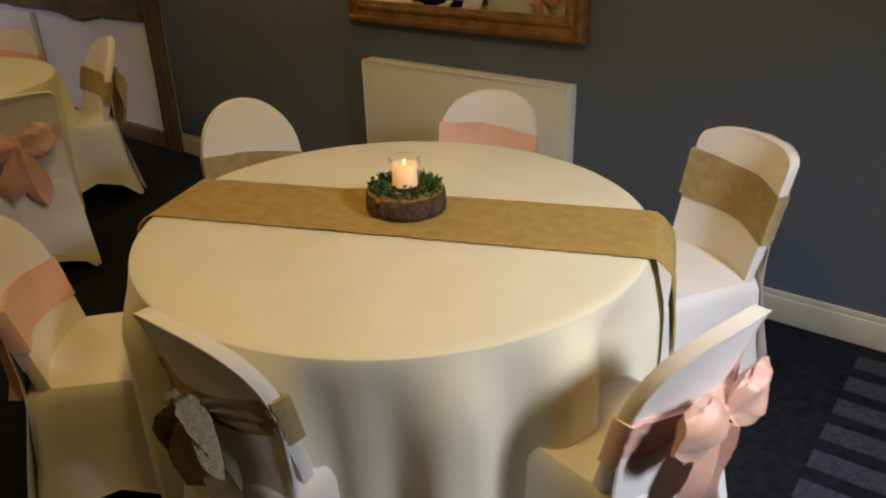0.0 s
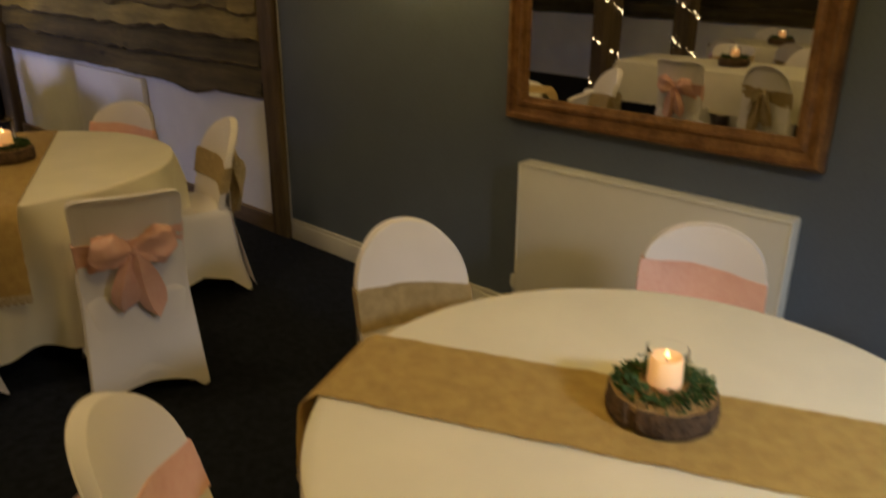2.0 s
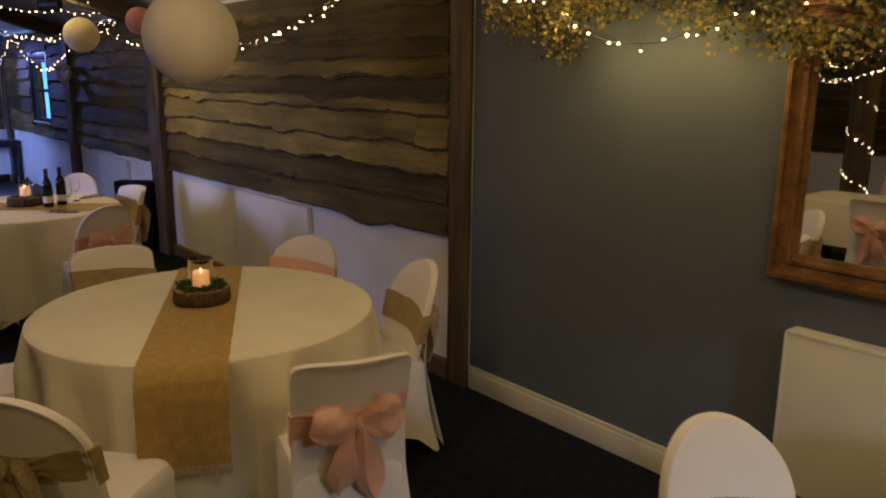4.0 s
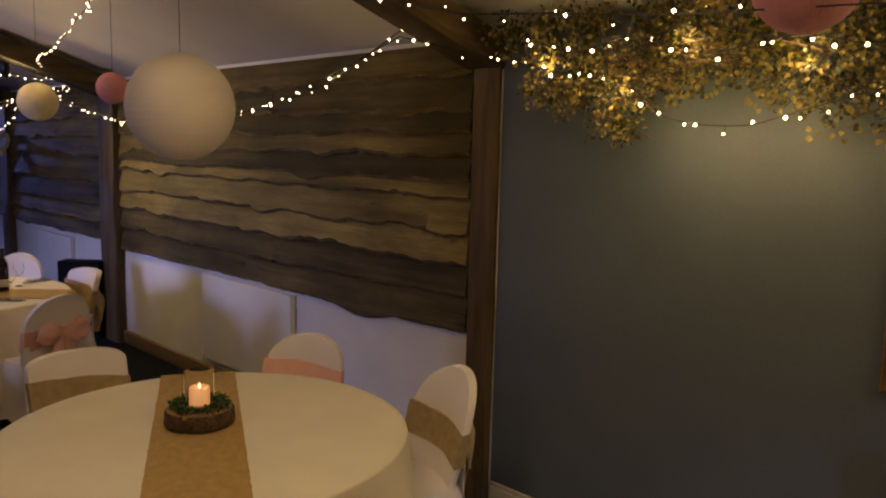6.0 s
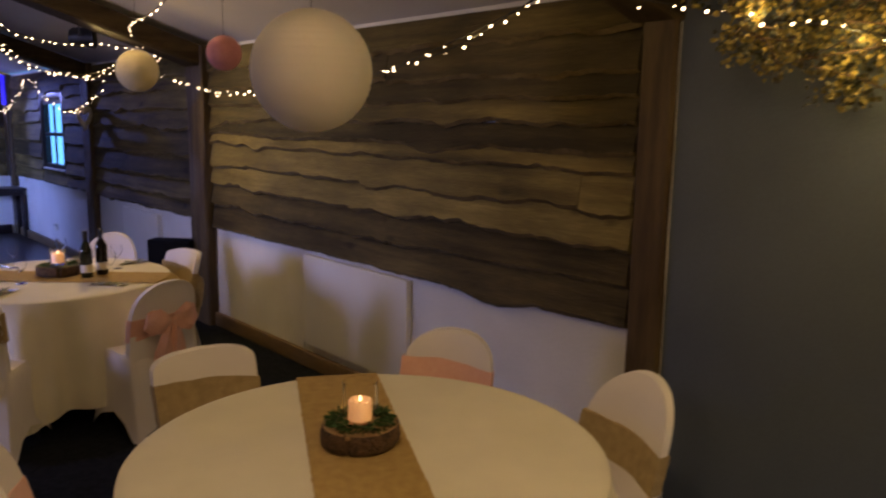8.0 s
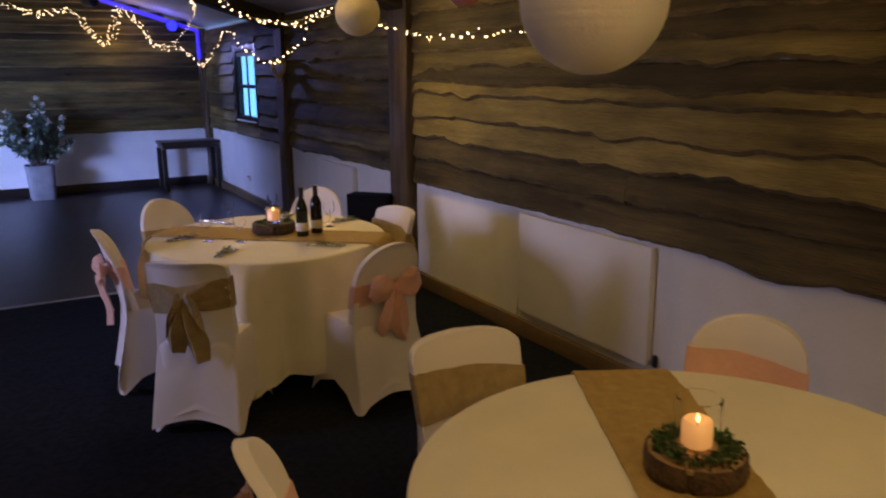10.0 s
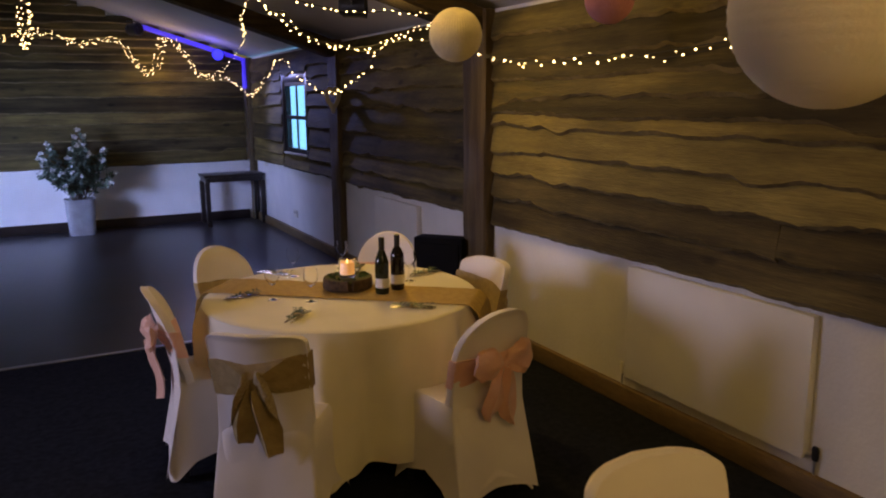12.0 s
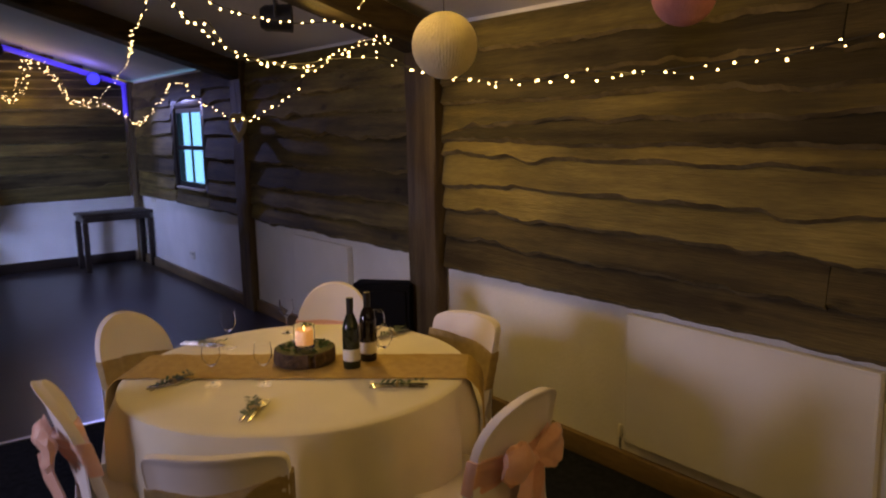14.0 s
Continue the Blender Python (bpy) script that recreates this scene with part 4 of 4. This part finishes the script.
# ---- paper lanterns and honeycomb balls ----
def lantern(x, y, z, R, label):
    root = thing("paper_lantern", pose(x, y, z), label, "paper lantern", "hanging paper balls")
    prof = []
    n = 66
    for k in range(n + 1):
        a = math.pi * (0.035 + 0.93 * k / n)
        rr = R * math.sin(a) * (1 + 0.004 * (1 if k % 3 == 0 else -1))
        prof.append((rr, -R * math.cos(a)))
    bm = bmesh.new()
    loft(bm, [[(r * math.cos(2 * math.pi * i / 56), r * math.sin(2 * math.pi * i / 56), zz) for i in range(56)] for r, zz in prof])
    part("paper_shade", bm, M_PAPER, root)
    bm = bmesh.new()
    tube(bm, [(0, 0, R * 0.98), (0, 0, roof(x) - z - 0.002)], 0.0015, 5)
    part("hanging_thread", bm, M_CABLE, root)


def honeycomb(x, y, z, R, material, label):
    root = thing("honeycomb_ball", pose(x, y, z, 0, 0, 25), label, "paper ball", "hanging paper balls")
    bm = bmesh.new()
    N = 120
    rings = []
    for k in range(1, 25):
        a = math.pi * k / 25
        rings.append([(R * math.sin(a) * (1 - (0.022 if i % 2 else 0.0) - 0.015 * ((i + 2 * k) % 4 == 0)) * math.cos(2 * math.pi * i / N), R * math.sin(a) * (1 - (0.022 if i % 2 else 0.0)) * math.sin(2 * math.pi * i / N), -R * math.cos(a)) for i in range(N)])
    loft(bm, rings, True, True, True)
    part("tissue", bm, material, root, smooth=False)
    bm = bmesh.new()
    tube(bm, [(0, 0, R * 0.97), (0, 0, roof(x) - z - 0.002)], 0.0015, 5)
    part("hanging_thread", bm, M_CABLE, root)


lantern(1.73, 5.33, 1.890, 0.234, "large white ribbed paper lantern hanging from the ceiling")
honeycomb(1.72, 7.13, 1.96, 0.115, M_PAPERC, "cream honeycomb tissue ball hanging from the ceiling")
honeycomb(1.79, 6.20, 2.01, 0.082, M_PAPERP, "small pink honeycomb tissue ball hanging from the ceiling")
honeycomb(2.08, 2.82, 2.16, 0.130, M_PAPERP, "pink honeycomb tissue ball hanging near the ivy")

# ---- fairy light strings ----
fairy([(2.42, 4.66, 2.22), (2.45, 5.3, 2.06), (2.5, 6.0, 1.935), (2.5, 6.6, 1.885), (2.5, 7.14, 1.865), (2.5, 7.7, 1.885), (2.45, 8.3, 1.97), (2.35, 8.6, 2.05)], 0.13, "warm white fairy lights sagging along the timber wall", 2, 0.035, 1)
fairy([(2.35, 8.6, 2.05), (2.2, 8.98, 2.05), (2.2, 9.3, 1.89), (2.2, 9.72, 1.78), (2.2, 10.1, 1.745), (2.2, 10.5, 1.80), (2.2, 11.03, 1.94), (2.2, 11.5, 2.085), (2.21, 12.0, 1.92), (2.23, 12.74, 1.75), (2.28, 13.5, 1.86), (2.36, 14.6, 2.0)], 0.09, "warm white fairy lights in swags above the dance floor", 1, 0.02, 2, 0.02, size=1.0)
fairy([(2.36, 14.9, 2.02), (2.24, 13.0, 2.34), (1.74, 11.0, 2.36), (1.43, 9.5, 2.40), (1.2, 8.6, 2.45)], 0.17, "warm white fairy lights crossing below the rafters", 1, 0.02, 3, size=1.0)
fairy([(1.0, 8.4, 2.45), (1.22, 8.4, 2.21), (1.32, 8.4, 2.13), (1.44, 8.4, 2.05), (1.60, 8.4, 1.99), (1.82, 8.4, 1.99), (1.98, 8.4, 2.03), (2.21, 8.4, 2.11), (2.4, 8.5, 2.13)], 0.05, "warm white fairy lights swagged along the rafter", 2, 0.03, 4)
fairy([(1.15, 8.4, 2.34), (1.43, 8.4, 2.23), (1.76, 8.4, 2.18), (2.0, 8.4, 2.2), (2.3, 8.5, 2.2)], 0.06, "warm white fairy lights along the rafter", 1, 0.03, 14)
fairy([(0.6, 3.9, 2.35), (1.22, 5.0, 2.27), (1.54, 6.0, 2.30), (1.77, 7.0, 2.27), (2.0, 8.0, 2.30), (2.2, 8.5, 2.28)], 0.12, "warm white fairy lights strung below the ceiling", 1, 0.03, 5)
fairy([(1.75, 4.66, 2.42), (2.0, 4.50, 2.30), (2.0, 4.2, 2.25), (2.0, 3.89, 2.18), (2.0, 3.5, 2.14), (2.0, 3.25, 2.11), (2.0, 2.8, 2.08), (2.0, 2.2, 2.06), (1.95, 1.4, 2.1)], 0.15, "warm white fairy lights on a dark cable before the ivy", 1, 0.03, 6, 0.03)
fairy([(2.42, 4.66, 2.22), (2.6, 4.48, 2.17), (2.7, 4.25, 2.12), (2.6, 3.95, 2.05), (2.58, 3.6, 1.97), (2.62, 3.45, 1.86), (2.64, 3.2, 1.835), (2.62, 3.0, 1.88), (2.58, 2.7, 1.95), (2.6, 2.3, 2.0), (2.58, 1.8, 1.95), (2.6, 1.3, 2.05)], 0.085, "warm white fairy lights woven through the ivy", 1, 0.03, 7, 0.025)
fairy([(2.6, 4.1, 2.2), (2.5, 3.8, 2.1), (2.52, 3.55, 2.14), (2.5, 3.3, 2.06), (2.54, 3.0, 2.1), (2.5, 2.7, 2.04), (2.52, 2.4, 2.1), (2.5, 2.1, 1.92), (2.52, 1.8, 2.1), (2.55, 1.4, 2.0)], 0.095, "warm white fairy lights woven through the ivy", 1, 0.03, 8, 0.03)
fairy([(2.42, 15.14, 2.08), (2.26, 15.14, 2.03), (2.11, 15.14, 2.06), (1.95, 15.14, 2.36), (1.74, 15.14, 2.54), (1.64, 15.14, 2.24), (1.47, 15.14, 2.06), (1.30, 15.14, 2.30), (1.1, 15.14, 2.50), (0.69, 15.14, 2.40), (0.25, 15.14, 2.53), (-0.3, 15.14, 2.45)], 0.052, "warm white fairy lights bunched along the end wall", 3, 0.07, 9, 0.03, size=1.05)
fairy([(0.0, 11.7, 3.0), (0.04, 11.95, 2.6), (0.04, 12.0, 2.3), (0.07, 12.0, 2.15), (0.12, 12.0, 2.35), (0.08, 11.7, 2.97)], 0.05, "bunch of warm white fairy lights hanging from a rafter", 2, 0.05, 10, size=1.5)

# ---- ivy garland ----
ivy = thing("ivy_garland", pose(0, 0, 0), "artificial ivy garland with yellow green leaves along the wall top", "garland")
r = random.Random(5)
stems = bmesh.new()
leaves = bmesh.new()


def ivy_low(y):
    pts = ((4.3, 2.1), (4.1, 1.95), (3.97, 1.80), (3.88, 1.96), (3.77, 1.70), (3.66, 1.84), (3.55, 1.93), (3.35, 1.97), (3.15, 1.93), (3.0, 1.78), (2.85, 1.88), (2.6, 1.74), (2.35, 1.85), (2.1, 1.70), (1.9, 1.78), (1.6, 1.85), (1.2, 2.05))
    for (ya, za), (yb, zb) in zip(pts, pts[1:]):
        if yb <= y <= ya:
            return zb + (za - zb) * (y - yb) / (ya - yb)
    return 2.1


for k in range(70):
    y = r.uniform(1.25, 4.2)
    zt = r.uniform(2.1, 2.25)
    lo = ivy_low(y) + r.uniform(0.05, 0.12)
    x0 = XW - r.uniform(0.02, 0.25)
    pts = [Vector((x0 + r.uniform(-0.03, 0.03), y + r.uniform(-0.05, 0.05) * q, zt + (lo - zt) * q / 5)) for q in range(6)]
    tube(stems, pts, 0.0025, 4)
clumps = []
while len(clumps) < 330:
    y = r.uniform(1.2, 4.28)
    lo = ivy_low(y)
    z = lo + 0.02 + (2.27 - lo) * r.random()
    if noise.noise((y * 5, z * 6, 4.0)) > -0.28:
        clumps.append((Vector((XW - 0.05 - abs(r.gauss(0.08, 0.06)), y, z)), r.uniform(0.020, 0.046)))
for c, wide in clumps:
    for k in range(int(16 + wide * 900)):
        p = c + Vector((r.gauss(0, wide * 0.7), max(-2.0, min(2.0, r.gauss(0, 1))) * wide * 0.85, max(-1.8, min(1.8, r.gauss(0, 1))) * wide * 0.85))
        p.x = min(p.x, XW - 0.02)
        d = (p - c).normalized() + Vector((r.uniform(-0.7, 0.1), r.uniform(-0.5, 0.5), r.uniform(-1.0, 0.2)))
        ln = r.uniform(0.013, 0.025)
        leaf_mesh(leaves, p, d, Vector((-1, r.uniform(-0.7, 0.7), r.uniform(-0.3, 0.8))), ln, ln * r.uniform(0.85, 1.1), 0.35)
part("vine", stems, M_BARK, ivy)
tagged(part("leaves", leaves, M_LEAF, ivy, smooth=False), kind="stuff")

# ---- heart, spotlight, stage lights ----
heart = thing("wicker_heart", pose(2.725, 11.485, 1.70, 0, 0, 22), "white wicker heart hanging on the oak post", "heart decoration")
for q, sc in ((0, 1.0), (1, 0.78)):
    bm = bmesh.new()
    line = []
    for k in range(33):
        a = 2 * math.pi * k / 32
        line.append((0.0056 * sc * 16 * math.sin(a) ** 3, 0.004 * math.sin(k * 2.1), 0.0082 * sc * (13 * math.cos(a) - 5 * math.cos(2 * a) - 2 * math.cos(3 * a) - math.cos(4 * a))))
    tube(bm, line, 0.017, 8)
    part("hoop", bm, M_WICKER, heart)
bm = bmesh.new()
tube(bm, [(0, 0, 0.05), (0, 0.012, 0.42)], 0.0015, 4)
part("ribbon", bm, M_CABLE, heart)


def spotlight(m, label, lit):
    root = thing("stage_spotlight", m, label, "spotlight", "stage spotlights")
    part("housing", lathe([(0.0, -0.16), (0.055, -0.16), (0.075, -0.13), (0.080, 0.0), (0.086, 0.02), (0.080, 0.022), (0.076, 0.0), (0.0, -0.005)], 20), M_BLACKP, root)
    part("lens", lathe([(0.0, -0.003), (0.074, -0.003), (0.070, 0.004), (0.0, 0.008)], 20), M_LED if lit else M_GLASS, root)
    bm = bmesh.new()
    tube(bm, [(-0.095, 0, -0.07), (-0.098, 0.10, -0.07), (0.098, 0.10, -0.07), (0.095, 0, -0.07)], 0.008, 6)
    part("yoke", bm, M_BLACKP, root)


spotlight(pose(2.12, 9.15, 2.31, 90, 0, 60), "black stage spotlight hung below the ceiling by the rafter", False)
spotlight(look((2.38, 15.02, 2.30), (1.6, 8.0, 1.4)) @ pose(0, 0, 0, 180), "black stage spotlight with a glowing blue lens", True)
spotlight(pose(1.38, 15.0, 2.60, 90, 0, 40), "black stage spotlight on the end wall", False)
bar = thing("led_tube", pose(0, 0, 0), "glowing blue light tube fixed under the sloping ceiling", "led light")
bm = bmesh.new()
tube(bm, [(1.42, 15.10, roof(1.42) - 0.045), (2.45, 15.10, roof(2.45) - 0.045)], 0.030, 10)
M_LEDB = mat("blue_tube", (0.1, 0.1, 0.8), 0.4, var=0.0, bump=0.0, emit=(0.035, 0.02, 0.85), strength=1.0)
part("tube", bm, M_LEDB, bar)
bm = bmesh.new()
tube(bm, [(2.45, 15.10, roof(2.45) - 0.045), (2.74, 15.10, roof(2.74) - 0.045), (2.74, 15.10, 1.85)], 0.030, 10)
part("tube", bm, M_LEDB, bar)

# ---- far furniture ----
cons = thing("console_table", pose(2.44, 14.86, 0), "dark brown wooden console table in the far corner", "table")
part("tabletop", boxed(-0.42, -0.22, 0.66, 0.40, 0.22, 0.70, bevel=0.006), M_DARKWOOD, cons)
for a in ((-0.39, -0.20, 0.60, 0.37, -0.185, 0.66), (-0.39, 0.185, 0.60, 0.37, 0.20, 0.66), (-0.40, -0.185, 0.60, -0.385, 0.185, 0.66), (0.365, -0.185, 0.60, 0.38, 0.185, 0.66)):
    part("apron", boxed(*a), M_DARKWOOD, cons)
for x in (-0.385, 0.365):
    for y in (-0.19, 0.19):
        part("leg", boxed(x - 0.03, y - 0.03, 0, x + 0.03, y + 0.03, 0.60, bevel=0.005), M_DARKWOOD, cons)

plant = thing("potted_plant", pose(0.50, 14.98, 0), "leafy plant with white flowers in a grey planter", "plant")
bm = bmesh.new()
rings = []
for z, w in ((0, 0.150), (0.02, 0.155), (0.40, 0.178), (0.46, 0.182), (0.46, 0.165), (0.40, 0.16)):
    rings.append([(w * math.copysign(abs(math.cos(a)) ** 0.35, math.cos(a)), w * math.copysign(abs(math.sin(a)) ** 0.35, math.sin(a)), z) for a in [2 * math.pi * (i + 0.5) / 32 for i in range(32)]])
loft(bm, rings, True, True, True)
part("planter", bm, M_POT, plant)
r = random.Random(11)
stem, lv, fl = bmesh.new(), bmesh.new(), bmesh.new()
for k in range(60):
    a = r.uniform(0, 2 * math.pi)
    rad, up = 0.46 * r.random() ** 0.6, r.uniform(0.5, 1.0)
    tip = Vector((rad * math.cos(a), rad * math.sin(a) * 0.7, 0.45 + 0.90 * up * (1 - 0.35 * (rad / 0.46) ** 2) - (0.25 if r.random() < 0.25 else 0)))
    base = Vector((0.05 * math.cos(a), 0.05 * math.sin(a), 0.40))
    mid = base.lerp(tip, 0.5) + Vector((0, 0, 0.08))
    tube(stem, [base, mid, tip], 0.004, 4)
    for q in range(38):
        t = r.uniform(0.3, 1.0)
        p = base.lerp(mid, t * 2) if t < 0.5 else mid.lerp(tip, t * 2 - 1)
        leaf_mesh(lv, p, rand_dir(r) + Vector((0, 0, -0.2)), rand_dir(r), r.uniform(0.05, 0.09), r.uniform(0.025, 0.04))
    if r.random() < 0.75:
        for q in range(7):
            leaf_mesh(fl, tip, rand_dir(r), rand_dir(r), 0.045, 0.035, 0.4)
part("branch", stem, M_BARK, plant)
tagged(part("leaves", lv, M_SHRUB, plant, smooth=False), kind="stuff")
tagged(part("blossom", fl, M_PETAL, plant, "white flowers", smooth=False), kind="stuff")

case = thing("loudspeaker", pose(2.64, 9.03, 0, 0, 0, -49.5), "black box loudspeaker standing by the oak post", "loudspeaker")
part("cabinet", boxed(-0.19, -0.08, 0.02, 0.19, 0.08, 0.69, bevel=0.012), M_BLACK, case)
part("grille", boxed(-0.165, -0.092, 0.06, 0.165, -0.078, 0.65, bevel=0.006), M_BLACK, case)
for x in (-0.14, 0.14):
    for y in (-0.05, 0.05):
        part("foot", lathe([(0.018, 0), (0.020, 0.02)], 10, cx=x, cy=y), M_BLACKP, case)

for y, z in ((13.3, 0.30), (14.6, 0.84)):
    sock = thing("wall_socket", pose(XW - 0.001, y, z), "white double wall socket on the dado", "socket")
    part("plate", boxed(-0.012, -0.075, -0.043, 0, 0.075, 0.043, bevel=0.003), M_CREAM, sock)
    for q in (-0.035, 0.035):
        part("switch", boxed(-0.016, q - 0.008, 0.008, -0.012, q + 0.008, 0.026), M_BLACKP, sock)

# ---- striped carpet by the entrance ----
mat_carpet = tagged(new("carpet_bars"), "grey barred pattern woven into the navy carpet", "carpet", kind="structure")
bar_bm = boxed(-0.045, -0.85, 0.0, 0.045, 0.0, 0.004)
BARM = mesh_of("bar", bar_bm, M_CARPET_G, False)
for k in range(7):
    share("bar", BARM, mat_carpet, pose(2.70 - 0.155 * k, 0.25, 0.0005))

# ---- the other side of the room, seen in the mirror ----
for px, py in ((-0.92, 4.55), (-2.5, 4.55)):
    tagged(new("post", mesh_of("post", rough_box(px - 0.1, py - 0.1, 0, px + 0.1, py + 0.1, roof(px) - 0.1, px), M_POST)), "dark free-standing oak post wound with fairy lights", "post", "room posts", "structure")
    zf = 1.25 if px > -2 else 1.115
    pts = [(px + 0.125 * math.cos(a), py + 0.125 * math.sin(a), zf + 0.40 * (a + 0.54) / (2 * math.pi)) for a in [-0.54 + 0.42 * (k - 32) for k in range(50)]]
    fairy(pts, 0.075, "warm white fairy lights wound round an oak post", 1, 0.0, int(20 - px * 3), 0.006, 1.4)
fairy([(-0.1, 4.45, 1.66), (-0.6, 4.45, 1.70), (-1.08, 4.42, 1.80), (-1.31, 4.42, 1.70), (-1.94, 4.45, 1.73), (-2.4, 4.42, 1.80), (-2.98, 4.5, 1.86), (-3.8, 4.5, 1.97)], 0.085, "warm white fairy lights swagged between the posts", 1, 0.02, 31, size=1.1)
fairy([(-0.6, 4.42, 2.02), (-1.08, 4.42, 1.92), (-1.7, 4.45, 1.82), (-2.4, 4.42, 1.98), (-3.2, 4.5, 1.94)], 0.13, "warm white fairy lights draped between the posts", 1, 0.02, 32, size=1.3)


def long_table(x0, x1, y0, y1, seed):
    cx, cy, hx, hy = (x0 + x1) / 2, (y0 + y1) / 2, (x1 - x0) / 2, (y1 - y0) / 2
    root = thing("long_table", pose(cx, cy, 0), "long rectangular trestle table under a cream cloth", "table", "long tables")
    part("tabletop", boxed(-hx + 0.01, -hy + 0.01, TOP - 0.04, hx - 0.01, hy - 0.01, TOP - 0.006), M_DARKWOOD, root)
    for sx in (-1, 1):
        for sy in (-1, 1):
            part("leg", boxed(sx * hx * 0.8 - 0.02, sy * hy * 0.9 - 0.02, 0, sx * hx * 0.8 + 0.02, sy * hy * 0.9 + 0.02, TOP - 0.04), M_BLACKP, root)
    cloth = thing("tablecloth", pose(cx, cy, TOP), "cream cloth hanging half way down the long table", "tablecloth", "tablecloths")
    bm = bmesh.new()
    N = 200
    rings = []
    for k, (grow, z) in enumerate(((-0.36, 0), (-0.02, 0), (0.0, -0.004), (0.006, -0.02), (0.012, -0.1), (0.02, -0.22), (0.028, -0.34))):
        ring = []
        for i in range(N):
            a = 2 * math.pi * i / N
            c, s = math.cos(a), math.sin(a)
            e = 0.12
            f = noise.noise((c * hx * 14, s * hy * 14, seed)) * 0.025 * max(0, -z) / 0.34
            ring.append((math.copysign(abs(c) ** e, c) * (hx + grow + f), math.copysign(abs(s) ** e, s) * (hy + grow + f), z))
        rings.append(ring)
    loft(bm, rings, True, True, False)
    part("cloth", bm, M_CLOTH, cloth)


long_table(-1.46, -0.72, 2.62, 4.35, 3.0)
long_table(-1.62, -0.88, 0.75, 2.50, 4.0)
long_table(-3.30, -2.56, 0.6, 2.9, 6.0)
long_table(-3.36, -2.64, 3.05, 4.35, 7.0)
for k, y in enumerate((1.45, 2.18, 2.91, 3.58)):
    chair_by_back(-0.50 + 0.10 * (k == 3), y, 180, k % 2, (0, 0, 0, 1)[k], "chairs at the long tables")
    chair_by_back(-1.88, y + 0.12, 0, (k + 1) % 2, 1 if k % 2 else 0, "chairs at the long tables")
for k, y in enumerate((1.2, 2.0, 3.3, 3.95)):
    chair_by_back(-2.16, y, 180, k % 2, 0, "chairs at the long tables")
    chair_by_back(-3.66, y + 0.1, 0, (k + 1) % 2, 2 if k % 2 == 0 else 0, "chairs at the long tables")
centrepiece(-1.10, 3.4, 4)
centrepiece(-1.24, 1.7, 5)
centrepiece(-2.93, 1.9, 6, moss=False)
centrepiece(-2.98, 3.7, 7)
# a covered chair at the edge of the dance floor
chair_by_back(-0.70, 12.95, 180, 0, 1, "chairs at the dance floor")
